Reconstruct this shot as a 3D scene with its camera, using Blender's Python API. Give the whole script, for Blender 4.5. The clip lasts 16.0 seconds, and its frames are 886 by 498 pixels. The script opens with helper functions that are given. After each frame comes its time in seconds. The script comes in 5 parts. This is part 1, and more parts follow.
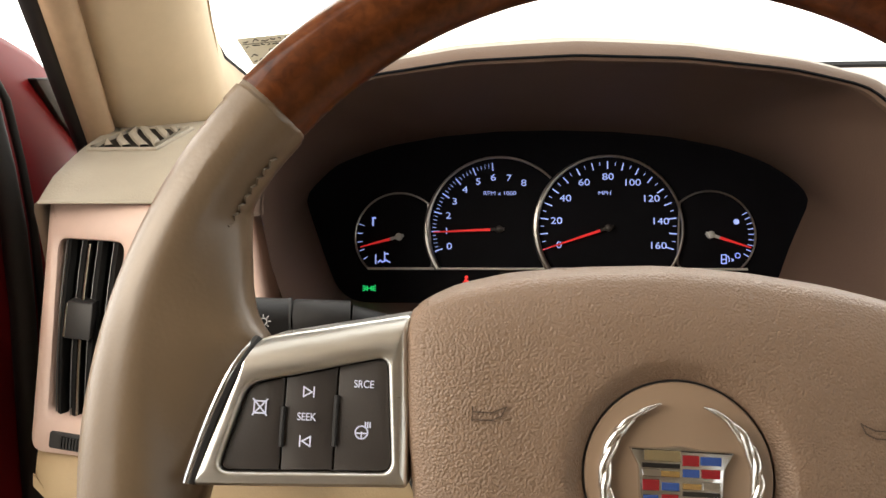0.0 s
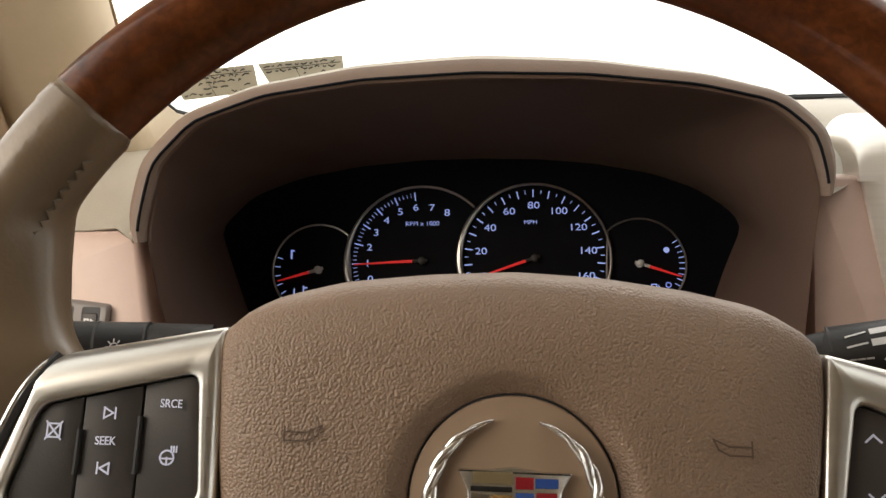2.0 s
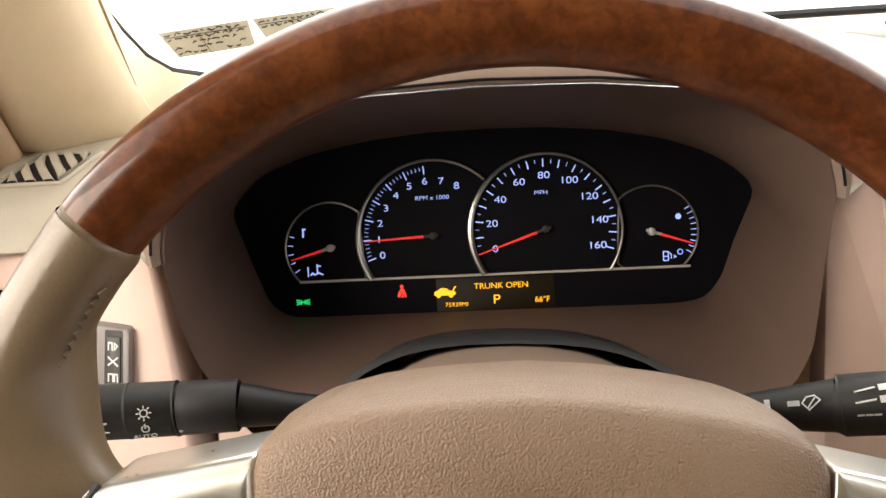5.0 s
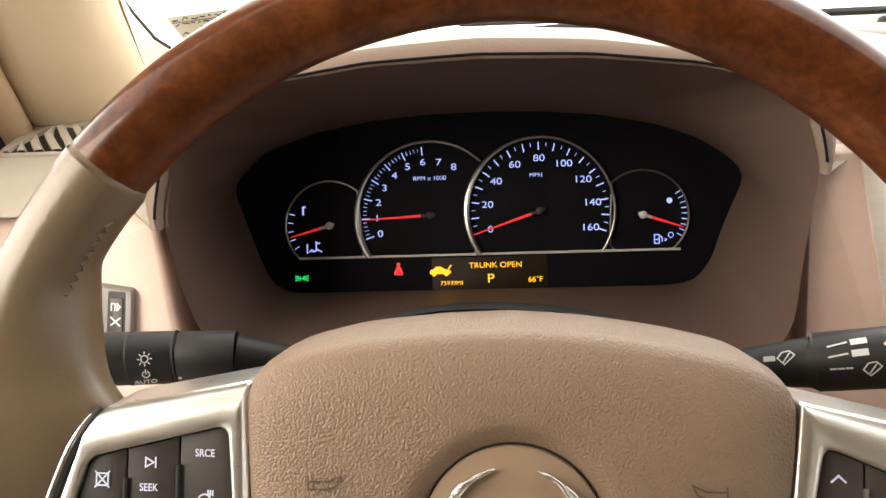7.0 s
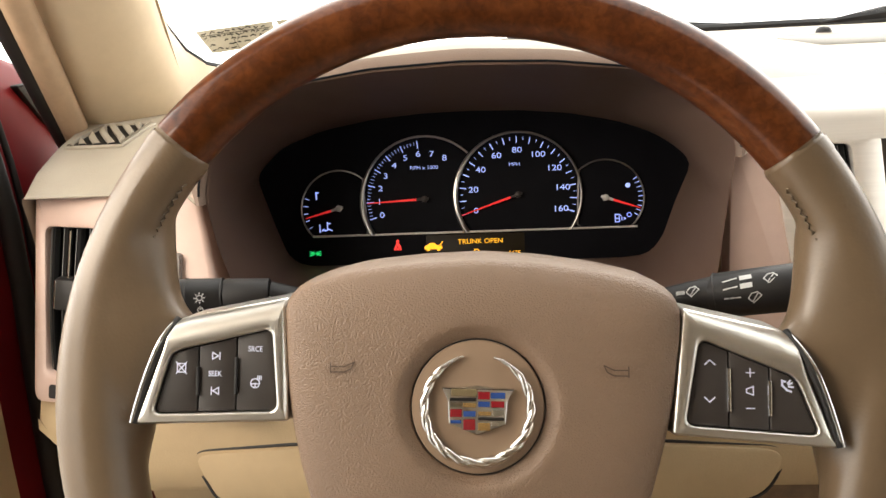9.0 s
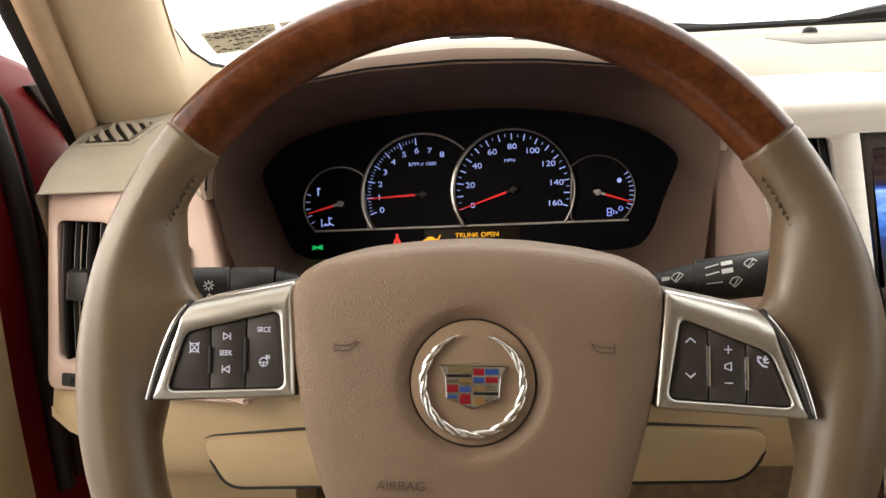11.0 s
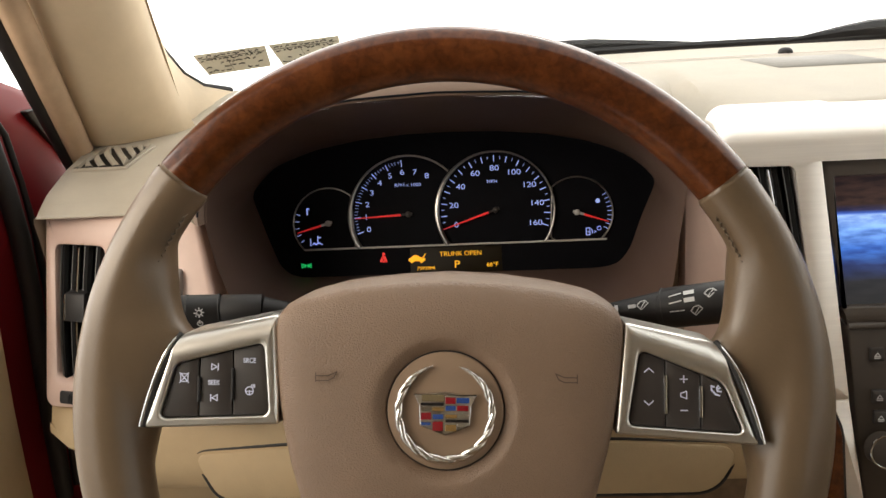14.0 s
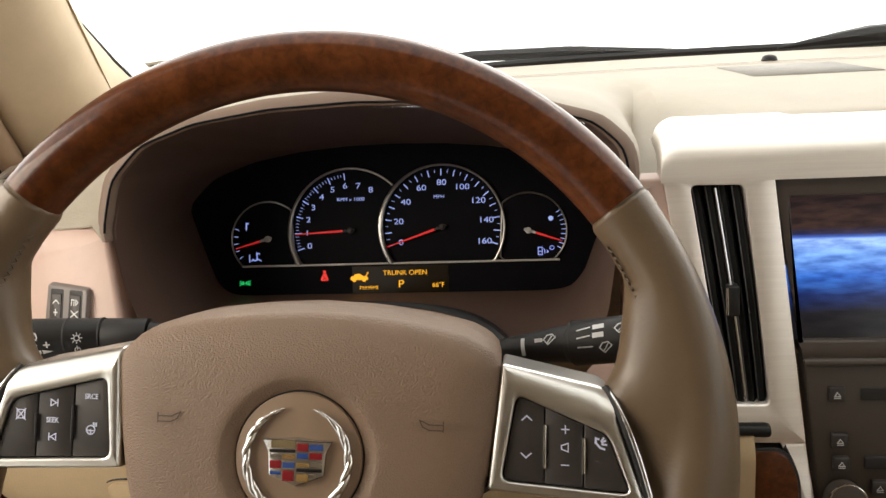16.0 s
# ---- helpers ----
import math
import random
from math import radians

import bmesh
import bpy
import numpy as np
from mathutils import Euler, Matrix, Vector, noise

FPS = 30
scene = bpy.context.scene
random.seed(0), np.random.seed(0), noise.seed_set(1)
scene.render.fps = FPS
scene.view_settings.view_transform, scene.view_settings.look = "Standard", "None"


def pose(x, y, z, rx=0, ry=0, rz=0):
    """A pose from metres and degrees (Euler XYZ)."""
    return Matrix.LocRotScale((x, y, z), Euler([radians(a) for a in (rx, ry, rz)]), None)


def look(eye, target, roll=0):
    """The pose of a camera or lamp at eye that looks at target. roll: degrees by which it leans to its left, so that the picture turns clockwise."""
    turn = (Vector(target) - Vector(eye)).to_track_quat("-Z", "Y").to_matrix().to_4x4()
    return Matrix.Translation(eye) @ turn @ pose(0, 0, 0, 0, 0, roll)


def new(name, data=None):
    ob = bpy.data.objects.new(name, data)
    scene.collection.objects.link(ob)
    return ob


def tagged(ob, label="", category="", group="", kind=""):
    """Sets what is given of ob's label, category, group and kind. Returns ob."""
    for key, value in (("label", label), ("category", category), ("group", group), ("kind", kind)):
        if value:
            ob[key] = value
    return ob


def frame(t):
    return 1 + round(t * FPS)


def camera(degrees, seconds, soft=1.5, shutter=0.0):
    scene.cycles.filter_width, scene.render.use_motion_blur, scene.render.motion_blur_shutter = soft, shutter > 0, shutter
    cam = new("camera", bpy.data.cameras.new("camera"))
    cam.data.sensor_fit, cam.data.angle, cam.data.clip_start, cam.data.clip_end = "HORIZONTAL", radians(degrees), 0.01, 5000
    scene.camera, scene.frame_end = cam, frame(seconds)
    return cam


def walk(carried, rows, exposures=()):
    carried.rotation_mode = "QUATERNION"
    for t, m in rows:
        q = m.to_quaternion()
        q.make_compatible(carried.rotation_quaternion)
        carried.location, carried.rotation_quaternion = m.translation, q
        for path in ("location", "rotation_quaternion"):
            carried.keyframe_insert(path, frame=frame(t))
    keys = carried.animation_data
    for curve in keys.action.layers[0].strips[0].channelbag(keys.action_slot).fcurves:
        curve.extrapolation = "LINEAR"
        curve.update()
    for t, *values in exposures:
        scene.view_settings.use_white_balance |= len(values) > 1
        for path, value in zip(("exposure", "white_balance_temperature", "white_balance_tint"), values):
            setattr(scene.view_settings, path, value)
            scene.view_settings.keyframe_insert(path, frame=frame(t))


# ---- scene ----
cam = camera(58.0, 16.0)
Z0 = 0.66  # height of the wheel's spokes over the car's floor
ROWS = [
    (0.0, -0.0612, -0.2305, 0.1059, 76.71, 0.73, 3.31),
    (0.5, -0.0193, -0.2294, 0.0969, 77.14, 0.69, 3.15),
    (1.0, -0.0095, -0.2070, 0.0853, 77.74, 0.95, 2.89),
    (1.5, -0.0108, -0.2125, 0.0864, 79.30, 1.18, 2.93),
    (2.0, -0.0070, -0.2082, 0.0841, 80.56, 1.30, 2.88),
    (2.5, -0.0099, -0.2105, 0.0846, 81.15, 1.48, 2.86),
    (3.0, -0.0155, -0.2170, 0.0911, 80.33, 1.61, 2.80),
    (3.5, -0.0213, -0.2054, 0.1324, 75.88, 1.67, 2.09),
    (4.0, -0.0078, -0.1870, 0.1790, 70.73, 3.64, 2.75),
    (4.5, -0.0071, -0.1864, 0.1741, 70.39, 3.84, 2.87),
    (7.0, -0.0018, -0.2089, 0.1480, 71.36, 2.76, 3.38),
    (7.5, -0.0154, -0.2225, 0.1618, 71.30, 2.86, 3.75),
    (8.0, 0.0157, -0.2614, 0.1532, 71.68, 2.86, 3.60),
    (10.5, 0.0097, -0.3391, 0.1597, 72.14, 3.18, 3.45),
    (11.0, 0.0161, -0.3416, 0.1550, 72.19, 3.16, 3.36),
    (11.5, 0.0204, -0.3407, 0.1468, 72.21, 3.12, 3.35),
    (12.0, 0.0199, -0.3467, 0.1470, 72.13, 3.08, 3.30),
    (12.5, 0.0223, -0.3594, 0.1534, 72.09, 3.10, 3.25),
    (13.0, 0.0214, -0.3691, 0.1556, 72.13, 3.09, 3.20),
    (13.5, 0.0227, -0.3624, 0.1838, 71.91, 3.29, 3.13),
    (14.0, 0.0312, -0.3592, 0.1821, 71.91, 3.26, 3.17),
    (14.5, 0.0451, -0.3373, 0.1676, 71.92, 3.23, 3.11),
    (15.0, 0.0553, -0.2583, 0.1509, 72.05, 3.14, 5.18),
    (15.5, 0.0937, -0.2750, 0.1420, 72.19, 3.09, 6.13),
    (16.0, 0.1136, -0.3071, 0.1730, 72.63, 3.43, 6.05),
]
walk(cam, [(t, pose(x, y, z + Z0, rx, ry, rz)) for t, x, y, z, rx, ry, rz in ROWS],
     exposures=[(0, 0.05), (0.6, -0.2), (2.7, -0.48), (3.4, -0.15), (4.2, 0.17), (7.0, 0.40), (8.2, 0.42), (10.4, -0.05), (12.8, -0.09), (14.0, -0.29), (14.5, -0.27), (15.0, -0.42), (15.4, -0.26), (16, -0.26)])

# ---- light ----
world = bpy.data.worlds.new("garage_light")
scene.world = world
world.use_nodes = True
bg = world.node_tree.nodes["Background"]
bg.inputs[0].default_value = (0.99, 0.985, 0.93, 1)
bg.inputs[1].default_value = 2.35


def area_lamp(name, eye, target, sx, sy, watts, colour):
    d = bpy.data.lights.new(name, "AREA")
    d.shape, d.size, d.size_y, d.energy, d.color = "RECTANGLE", sx, sy, watts, colour
    ob = new(name, d)
    ob.matrix_world = look(eye, target)
    return ob


# added warm fill outside the open door, brightens the dash's left side
area_lamp("door_side_fill", (-0.68, -0.16, 1.02), (-0.25, 0.2, 0.66), 0.6, 0.3, 5.4, (1.0, 0.85, 0.68))
area_lamp("garage_tube", (0.9, 2.4, 2.6), (0.1, 0.2, 0.7), 1.6, 0.12, 14, (1.0, 0.94, 0.86))


# ---- materials ----
def mat(name, colour, rough=0.5, metal=0.0, vary=0.12, scale=30.0, bump=0.0, bump_scale=600.0, cells=False, coat=0.0, emit=0.0, spec=0.5, stretch=(1, 1, 1)):
    m = bpy.data.materials.new(name)
    m.use_nodes = True
    nt = m.node_tree
    b = nt.nodes["Principled BSDF"]
    b.inputs["Roughness"].default_value = rough
    b.inputs["Metallic"].default_value = metal
    b.inputs["Coat Weight"].default_value = coat
    b.inputs["Coat Roughness"].default_value = 0.06
    b.inputs["Specular IOR Level"].default_value = spec
    tc = nt.nodes.new("ShaderNodeTexCoord")
    mp = nt.nodes.new("ShaderNodeMapping")
    mp.inputs["Scale"].default_value = stretch
    nt.links.new(tc.outputs["Object"], mp.inputs["Vector"])
    n1 = nt.nodes.new("ShaderNodeTexNoise")
    n1.inputs["Scale"].default_value = scale
    n1.inputs["Detail"].default_value = 6
    n1.inputs["Roughness"].default_value = 0.65
    nt.links.new(mp.outputs[0], n1.inputs["Vector"])
    ramp = nt.nodes.new("ShaderNodeValToRGB")
    lo = [c * (1 - vary) for c in colour]
    hi = [min(1, c * (1 + vary)) for c in colour]
    ramp.color_ramp.elements[0].position, ramp.color_ramp.elements[1].position = 0.3, 0.7
    ramp.color_ramp.elements[0].color, ramp.color_ramp.elements[1].color = (*lo, 1), (*hi, 1)
    nt.links.new(n1.outputs["Fac"], ramp.inputs[0])
    nt.links.new(ramp.outputs[0], b.inputs["Base Color"])
    rr = nt.nodes.new("ShaderNodeMapRange")
    rr.inputs["To Min"].default_value, rr.inputs["To Max"].default_value = max(0.02, rough - 0.08), min(1, rough + 0.08)
    nt.links.new(n1.outputs["Fac"], rr.inputs["Value"])
    nt.links.new(rr.outputs[0], b.inputs["Roughness"])
    if bump > 0:
        if cells:
            t2 = nt.nodes.new("ShaderNodeTexVoronoi")
            t2.inputs["Scale"].default_value = bump_scale
            src = t2.outputs["Distance"]
        else:
            t2 = nt.nodes.new("ShaderNodeTexNoise")
            t2.inputs["Scale"].default_value = bump_scale
            t2.inputs["Detail"].default_value = 4
            src = t2.outputs["Fac"]
        nt.links.new(mp.outputs[0], t2.inputs["Vector"])
        bp = nt.nodes.new("ShaderNodeBump")
        bp.inputs["Strength"].default_value = bump
        bp.inputs["Distance"].default_value = 0.0006
        bp.invert = cells
        nt.links.new(src, bp.inputs["Height"])
        nt.links.new(bp.outputs[0], b.inputs["Normal"])
    if emit > 0:
        nt.links.new(ramp.outputs[0], b.inputs["Emission Color"])
        b.inputs["Emission Strength"].default_value = emit
    return m


M_PAD = mat("tan_leather_grain", (0.205, 0.136, 0.091), 0.45, bump=0.58, bump_scale=1100, cells=True, vary=0.06, scale=25)
M_RIM = mat("worn_tan_leather", (0.132, 0.091, 0.055), 0.33, bump=0.08, bump_scale=600, cells=True, vary=0.1, scale=18)
M_STITCH = mat("dark_stitching", (0.12, 0.09, 0.06), 0.8)
M_DASH = mat("cream_vinyl", (0.365, 0.322, 0.256), 0.62, bump=0.55, bump_scale=700, vary=0.07, scale=22)
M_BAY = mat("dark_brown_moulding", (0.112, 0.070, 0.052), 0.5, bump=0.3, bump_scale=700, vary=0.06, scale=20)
# shaded tone of the cream vinyl for the brow; also the tan column shroud
M_HOOD = mat("tan_and_shaded_cream_vinyl", (0.18, 0.122, 0.090), 0.6, bump=0.45, bump_scale=700, vary=0.06, scale=20)
M_FASCIA = mat("rosy_satin_plastic", (0.52, 0.375, 0.315), 0.42, vary=0.05, scale=40, bump=0.08, bump_scale=900)
M_KNEE = mat("sand_vinyl", (0.43, 0.315, 0.18), 0.6, bump=0.4, bump_scale=650, vary=0.06, scale=20)
M_PILLAR = mat("sand_pillar_cloth", (0.60, 0.485, 0.34), 0.75, bump=0.2, bump_scale=1200, vary=0.05, scale=30)
M_SEALTAN = mat("tan_door_seal", (0.44, 0.31, 0.20), 0.75, bump=0.3, bump_scale=1200)
M_BLACK = mat("black_plastic", (0.014, 0.013, 0.013), 0.5, vary=0.2, spec=0.3, bump=0.15, bump_scale=900)
M_RUBBER = mat("black_rubber", (0.014, 0.013, 0.013), 0.6, vary=0.25)
M_BUTTON = mat("charcoal_button", (0.034, 0.028, 0.025), 0.5, vary=0.1, bump=0.1, bump_scale=1500)
M_RADIO = mat("dark_brown_panel", (0.055, 0.043, 0.034), 0.48, vary=0.08)
M_FACE = mat("dial_black", (0.006, 0.006, 0.008), 0.6, vary=0.2, spec=0.08)
M_CHROME = mat("chrome", (0.62, 0.62, 0.62), 0.15, metal=1.0, vary=0.02)
M_RING = mat("satin_ring", (0.36, 0.345, 0.32), 0.30, metal=1.0, vary=0.05)
M_BAR = mat("bright_satin_bar", (0.85, 0.83, 0.78), 0.5, metal=0.5, vary=0.02)
M_METAL = mat("brushed_metal", (0.66, 0.64, 0.60), 0.30, metal=1.0, vary=0.05, scale=90, stretch=(0.1, 3, 1))
M_STACK = mat("champagne_metal", (0.90, 0.85, 0.79), 0.38, metal=0.7, vary=0.05, scale=60, stretch=(0.15, 1, 6))
M_RED = mat("red_car_paint", (0.15, 0.007, 0.010), 0.45, vary=0.1, scale=8, spec=0.12)
M_CARPET = mat("brown_carpet", (0.16, 0.10, 0.055), 0.95, vary=0.3, scale=60, bump=0.9, bump_scale=500)
M_LINER = mat("beige_headliner", (0.45, 0.38, 0.29), 0.9, vary=0.04, bump=0.2, bump_scale=900)
M_CONC = mat("grey_concrete", (0.42, 0.41, 0.39), 0.8, vary=0.15, scale=3, bump=0.2, bump_scale=40)
M_PAPER = mat("sticker_paper", (0.62, 0.60, 0.52), 0.7, vary=0.05)
M_INK = mat("sticker_ink", (0.05, 0.05, 0.045), 0.8)
M_GRILLE = mat("grey_speaker_mesh", (0.30, 0.285, 0.26), 0.85, vary=0.1, bump=0.9, bump_scale=900, cells=True)
E_WHITE = mat("dial_white_light", (0.38, 0.48, 1.0), 0.5, vary=0.0, emit=0.75)
E_ICON = mat("button_white_print", (0.62, 0.65, 0.80), 0.5, vary=0.0, emit=0.12)
E_RED = mat("red_light", (1.0, 0.05, 0.04), 0.5, vary=0.0, emit=0.9)
E_NEEDLE = mat("red_needle", (0.75, 0.03, 0.03), 0.5, vary=0.0, emit=0.45)
E_AMBER = mat("amber_light", (1.0, 0.48, 0.02), 0.5, vary=0.0, emit=0.95)
E_GREEN = mat("green_light", (0.02, 0.8, 0.2), 0.5, vary=0.0, emit=0.7)
M_DISPLAY = mat("unlit_amber_display", (0.014, 0.009, 0.003), 0.5, vary=0.1, emit=0.04, spec=0.2)
M_PRINT = mat("grey_white_print", (0.6, 0.6, 0.6), 0.5, vary=0.0)
C_RED = mat("enamel_red", (0.22, 0.012, 0.018), 0.12, coat=1.0, vary=0.03)
C_BLUE = mat("enamel_blue", (0.03, 0.07, 0.25), 0.12, coat=1.0, vary=0.03)
C_GOLD = mat("enamel_gold", (0.70, 0.48, 0.20), 0.2, metal=0.8, vary=0.03)
C_BLACK = mat("enamel_black", (0.01, 0.01, 0.012), 0.12, coat=1.0, vary=0.1)
C_SILVER = mat("enamel_silver", (0.72, 0.72, 0.72), 0.15, metal=1.0, vary=0.02)


def wood_mat():
    m = bpy.data.materials.new("burl_walnut_lacquer")
    m.use_nodes = True
    nt = m.node_tree
    b = nt.nodes["Principled BSDF"]
    tc = nt.nodes.new("ShaderNodeTexCoord")
    n0 = nt.nodes.new("ShaderNodeTexNoise")
    n0.inputs["Scale"].default_value, n0.inputs["Detail"].default_value = 26, 4
    n0.inputs["Distortion"].default_value = 1.2
    n1 = nt.nodes.new("ShaderNodeTexNoise")
    n1.inputs["Scale"].default_value, n1.inputs["Detail"].default_value = 240, 8
    n1.inputs["Distortion"].default_value = 0.6
    mix = nt.nodes.new("ShaderNodeMath")
    mix.operation = "MULTIPLY_ADD"
    mix.inputs[1].default_value = 0.45
    for n in (n0, n1):
        nt.links.new(tc.outputs["Object"], n.inputs["Vector"])
    half = nt.nodes.new("ShaderNodeMath")
    half.operation = "MULTIPLY"
    half.inputs[1].default_value = 0.55
    nt.links.new(n0.outputs["Fac"], half.inputs[0])
    nt.links.new(n1.outputs["Fac"], mix.inputs[0])
    nt.links.new(half.outputs[0], mix.inputs[2])
    ramp = nt.nodes.new("ShaderNodeValToRGB")
    e = ramp.color_ramp.elements
    e[0].position, e[0].color = 0.30, (0.034, 0.009, 0.0035, 1)
    e[1].position, e[1].color = 0.72, (0.150, 0.047, 0.0125, 1)
    mid = e.new(0.48)
    mid.color = (0.078, 0.0215, 0.006, 1)
    nt.links.new(mix.outputs[0], ramp.inputs[0])
    nt.links.new(ramp.outputs[0], b.inputs["Base Color"])
    b.inputs["Roughness"].default_value = 0.28
    b.inputs["Coat Weight"].default_value = 0.36
    b.inputs["Coat Roughness"].default_value = 0.05
    b.inputs["Specular IOR Level"].default_value = 0.12
    return m


M_WOOD = wood_mat()


def glass_mat():
    m = bpy.data.materials.new("clear_glass")
    m.use_nodes = True
    nt = m.node_tree
    out = nt.nodes["Material Output"]
    tr, gl, mx = (nt.nodes.new("ShaderNode" + k) for k in ("BsdfTransparent", "BsdfGlossy", "MixShader"))
    gl.inputs["Roughness"].default_value = 0.02
    mx.inputs[0].default_value = 0.03
    nt.links.new(tr.outputs[0], mx.inputs[1])
    nt.links.new(gl.outputs[0], mx.inputs[2])
    nt.links.new(mx.outputs[0], out.inputs["Surface"])
    return m


M_GLASS = glass_mat()


def screen_mat():
    """The navigation screen's start picture: a blue planet's rim over black, given off as light."""
    m = bpy.data.materials.new("navigation_screen")
    m.use_nodes = True
    nt = m.node_tree
    b = nt.nodes["Principled BSDF"]
    tc = nt.nodes.new("ShaderNodeTexCoord")
    sep = nt.nodes.new("ShaderNodeSeparateXYZ")
    nt.links.new(tc.outputs["Object"], sep.inputs[0])
    nz = nt.nodes.new("ShaderNodeTexNoise")
    nz.inputs["Scale"].default_value, nz.inputs["Detail"].default_value = 45, 7
    mp = nt.nodes.new("ShaderNodeMapping")
    mp.inputs["Scale"].default_value = (1, 4, 4)
    nt.links.new(tc.outputs["Object"], mp.inputs[0])
    nt.links.new(mp.outputs[0], nz.inputs["Vector"])
    ma = nt.nodes.new("ShaderNodeMath")
    ma.operation = "MULTIPLY_ADD"
    ma.inputs[1].default_value, ma.inputs[2].default_value = 10.0, 0.5
    nt.links.new(sep.outputs[1], ma.inputs[0])
    ad = nt.nodes.new("ShaderNodeMath")
    ad.operation = "MULTIPLY_ADD"
    ad.inputs[1].default_value = 0.03
    nt.links.new(nz.outputs["Fac"], ad.inputs[0])
    nt.links.new(ma.outputs[0], ad.inputs[2])
    ramp = nt.nodes.new("ShaderNodeValToRGB")
    e = ramp.color_ramp.elements
    e[0].position, e[0].color = 0.0, (0.006, 0.005, 0.006, 1)
    e[1].position, e[1].color = 1.0, (0.02, 0.012, 0.012, 1)
    for p, c in ((0.20, (0.006, 0.006, 0.010)), (0.32, (0.008, 0.025, 0.12)), (0.45, (0.03, 0.13, 0.52)), (0.60, (0.16, 0.34, 0.78)), (0.70, (0.30, 0.48, 0.90)), (0.715, (0.05, 0.12, 0.50)), (0.735, (0.03, 0.03, 0.08)), (0.78, (0.036, 0.019, 0.016))):
        k = e.new(p)
        k.color = (*c, 1)
    nt.links.new(ad.outputs[0], ramp.inputs[0])
    b.inputs["Base Color"].default_value = (0.01, 0.01, 0.01, 1)
    b.inputs["Roughness"].default_value = 0.12
    b.inputs["Specular IOR Level"].default_value = 0.2
    cloud = nt.nodes.new("ShaderNodeValToRGB")
    c = cloud.color_ramp.elements
    c[0].position, c[0].color = 0.38, (0.55, 0.60, 0.72, 1)
    c[1].position, c[1].color = 0.64, (1.5, 1.4, 1.25, 1)
    nt.links.new(nz.outputs["Fac"], cloud.inputs[0])
    mul = nt.nodes.new("ShaderNodeVectorMath")
    mul.operation = "MULTIPLY"
    nt.links.new(ramp.outputs[0], mul.inputs[0])
    nt.links.new(cloud.outputs[0], mul.inputs[1])
    nt.links.new(mul.outputs[0], b.inputs["Emission Color"])
    b.inputs["Emission Strength"].default_value = 1.5
    return m


M_SCREEN = screen_mat()


# ---- building helpers ----
def link(name, bm, material, smooth=True):
    me = bpy.data.meshes.new(name)
    bmesh.ops.recalc_face_normals(bm, faces=bm.faces)
    bm.to_mesh(me)
    bm.free()
    me.materials.append(material)
    if smooth:
        me.shade_smooth()
        me.set_sharp_from_angle(angle=radians(40))
    return new(name, me)


def part(name, bm, material, parent, label="", smooth=True):
    ob = link(name, bm, material, smooth)
    ob.parent = parent
    if label:
        tagged(ob, label)
    return ob


def thing(name, m, label, category, group="", kind=""):
    ob = new(name)
    ob.empty_display_size = 0.02
    ob.matrix_world = m
    return tagged(ob, label, category, group, kind)


def loft(rings, closed=True, cap_start=False, cap_end=False, bm=None):
    bm = bm or bmesh.new()
    vs = [[bm.verts.new(p) for p in r] for r in rings]
    n = len(rings[0])
    for a, b in zip(vs, vs[1:]):
        for i in range(n if closed else n - 1):
            j = (i + 1) % n
            bm.faces.new((a[i], a[j], b[j], b[i]))
    if cap_start:
        bm.faces.new(vs[0])
    if cap_end:
        bm.faces.new(vs[-1])
    return bm


def rounded(poly, r=0.003, n=4):
    """A polygon's corners rounded; each corner gives n + 1 points."""
    out = []
    k = len(poly)
    for i in range(k):
        p, a, b = (Vector((*poly[j % k], 0)) for j in (i, i - 1, i + 1))
        ra = r[i] if isinstance(r, (list, tuple)) else r
        da, db = (a - p), (b - p)
        ra = min(ra, 0.45 * da.length, 0.45 * db.length)
        s, e = p + da.normalized() * ra, p + db.normalized() * ra
        for q in range(n + 1):
            f = q / n
            c = s * (1 - f) ** 2 + p * 2 * f * (1 - f) + e * f * f
            out.append((c.x, c.y))
    return out


def inset(pts, d):
    """A closed outline moved inwards by d (counter-clockwise outlines)."""
    out = []
    k = len(pts)
    area = sum(pts[i][0] * pts[(i + 1) % k][1] - pts[(i + 1) % k][0] * pts[i][1] for i in range(k))
    sgn = 1 if area > 0 else -1
    for i in range(k):
        a, b = Vector(pts[i - 1]), Vector(pts[(i + 1) % k])
        t = (b - a).normalized()
        out.append((pts[i][0] - sgn * t.y * d, pts[i][1] + sgn * t.x * d))
    return out


def slab(pts, z0, z1, bev=0.0008, bm=None, crown=0.0):
    """An outline raised from z0 to z1 with a rounded top edge and a filled top."""
    rings = [[(x, y, z0) for x, y in pts], [(x, y, z1 - bev) for x, y in pts]]
    rings.append([(x, y, z1 - bev * 0.3) for x, y in inset(pts, bev * 0.3)])
    rings.append([(x, y, z1) for x, y in inset(pts, bev)])
    bm = loft(rings, bm=bm, cap_end=not crown)
    return bm


def frame_ring(outer, inner, z_front, depth, wall, bev=0.001, bm=None):
    """A flat frame with a rounded outer and inner edge; outer and inner have the same number of points."""
    rings = [[(x, y, z_front - depth) for x, y in outer], [(x, y, z_front - bev) for x, y in outer],
             [(x, y, z_front - bev * 0.3) for x, y in inset(outer, bev * 0.3)], [(x, y, z_front) for x, y in inset(outer, bev)],
             [(x, y, z_front) for x, y in inset(inner, -bev)], [(x, y, z_front - bev * 0.3) for x, y in inset(inner, -bev * 0.3)],
             [(x, y, z_front - bev) for x, y in inner], [(x, y, z_front - wall) for x, y in inner]]
    return loft(rings, bm=bm)


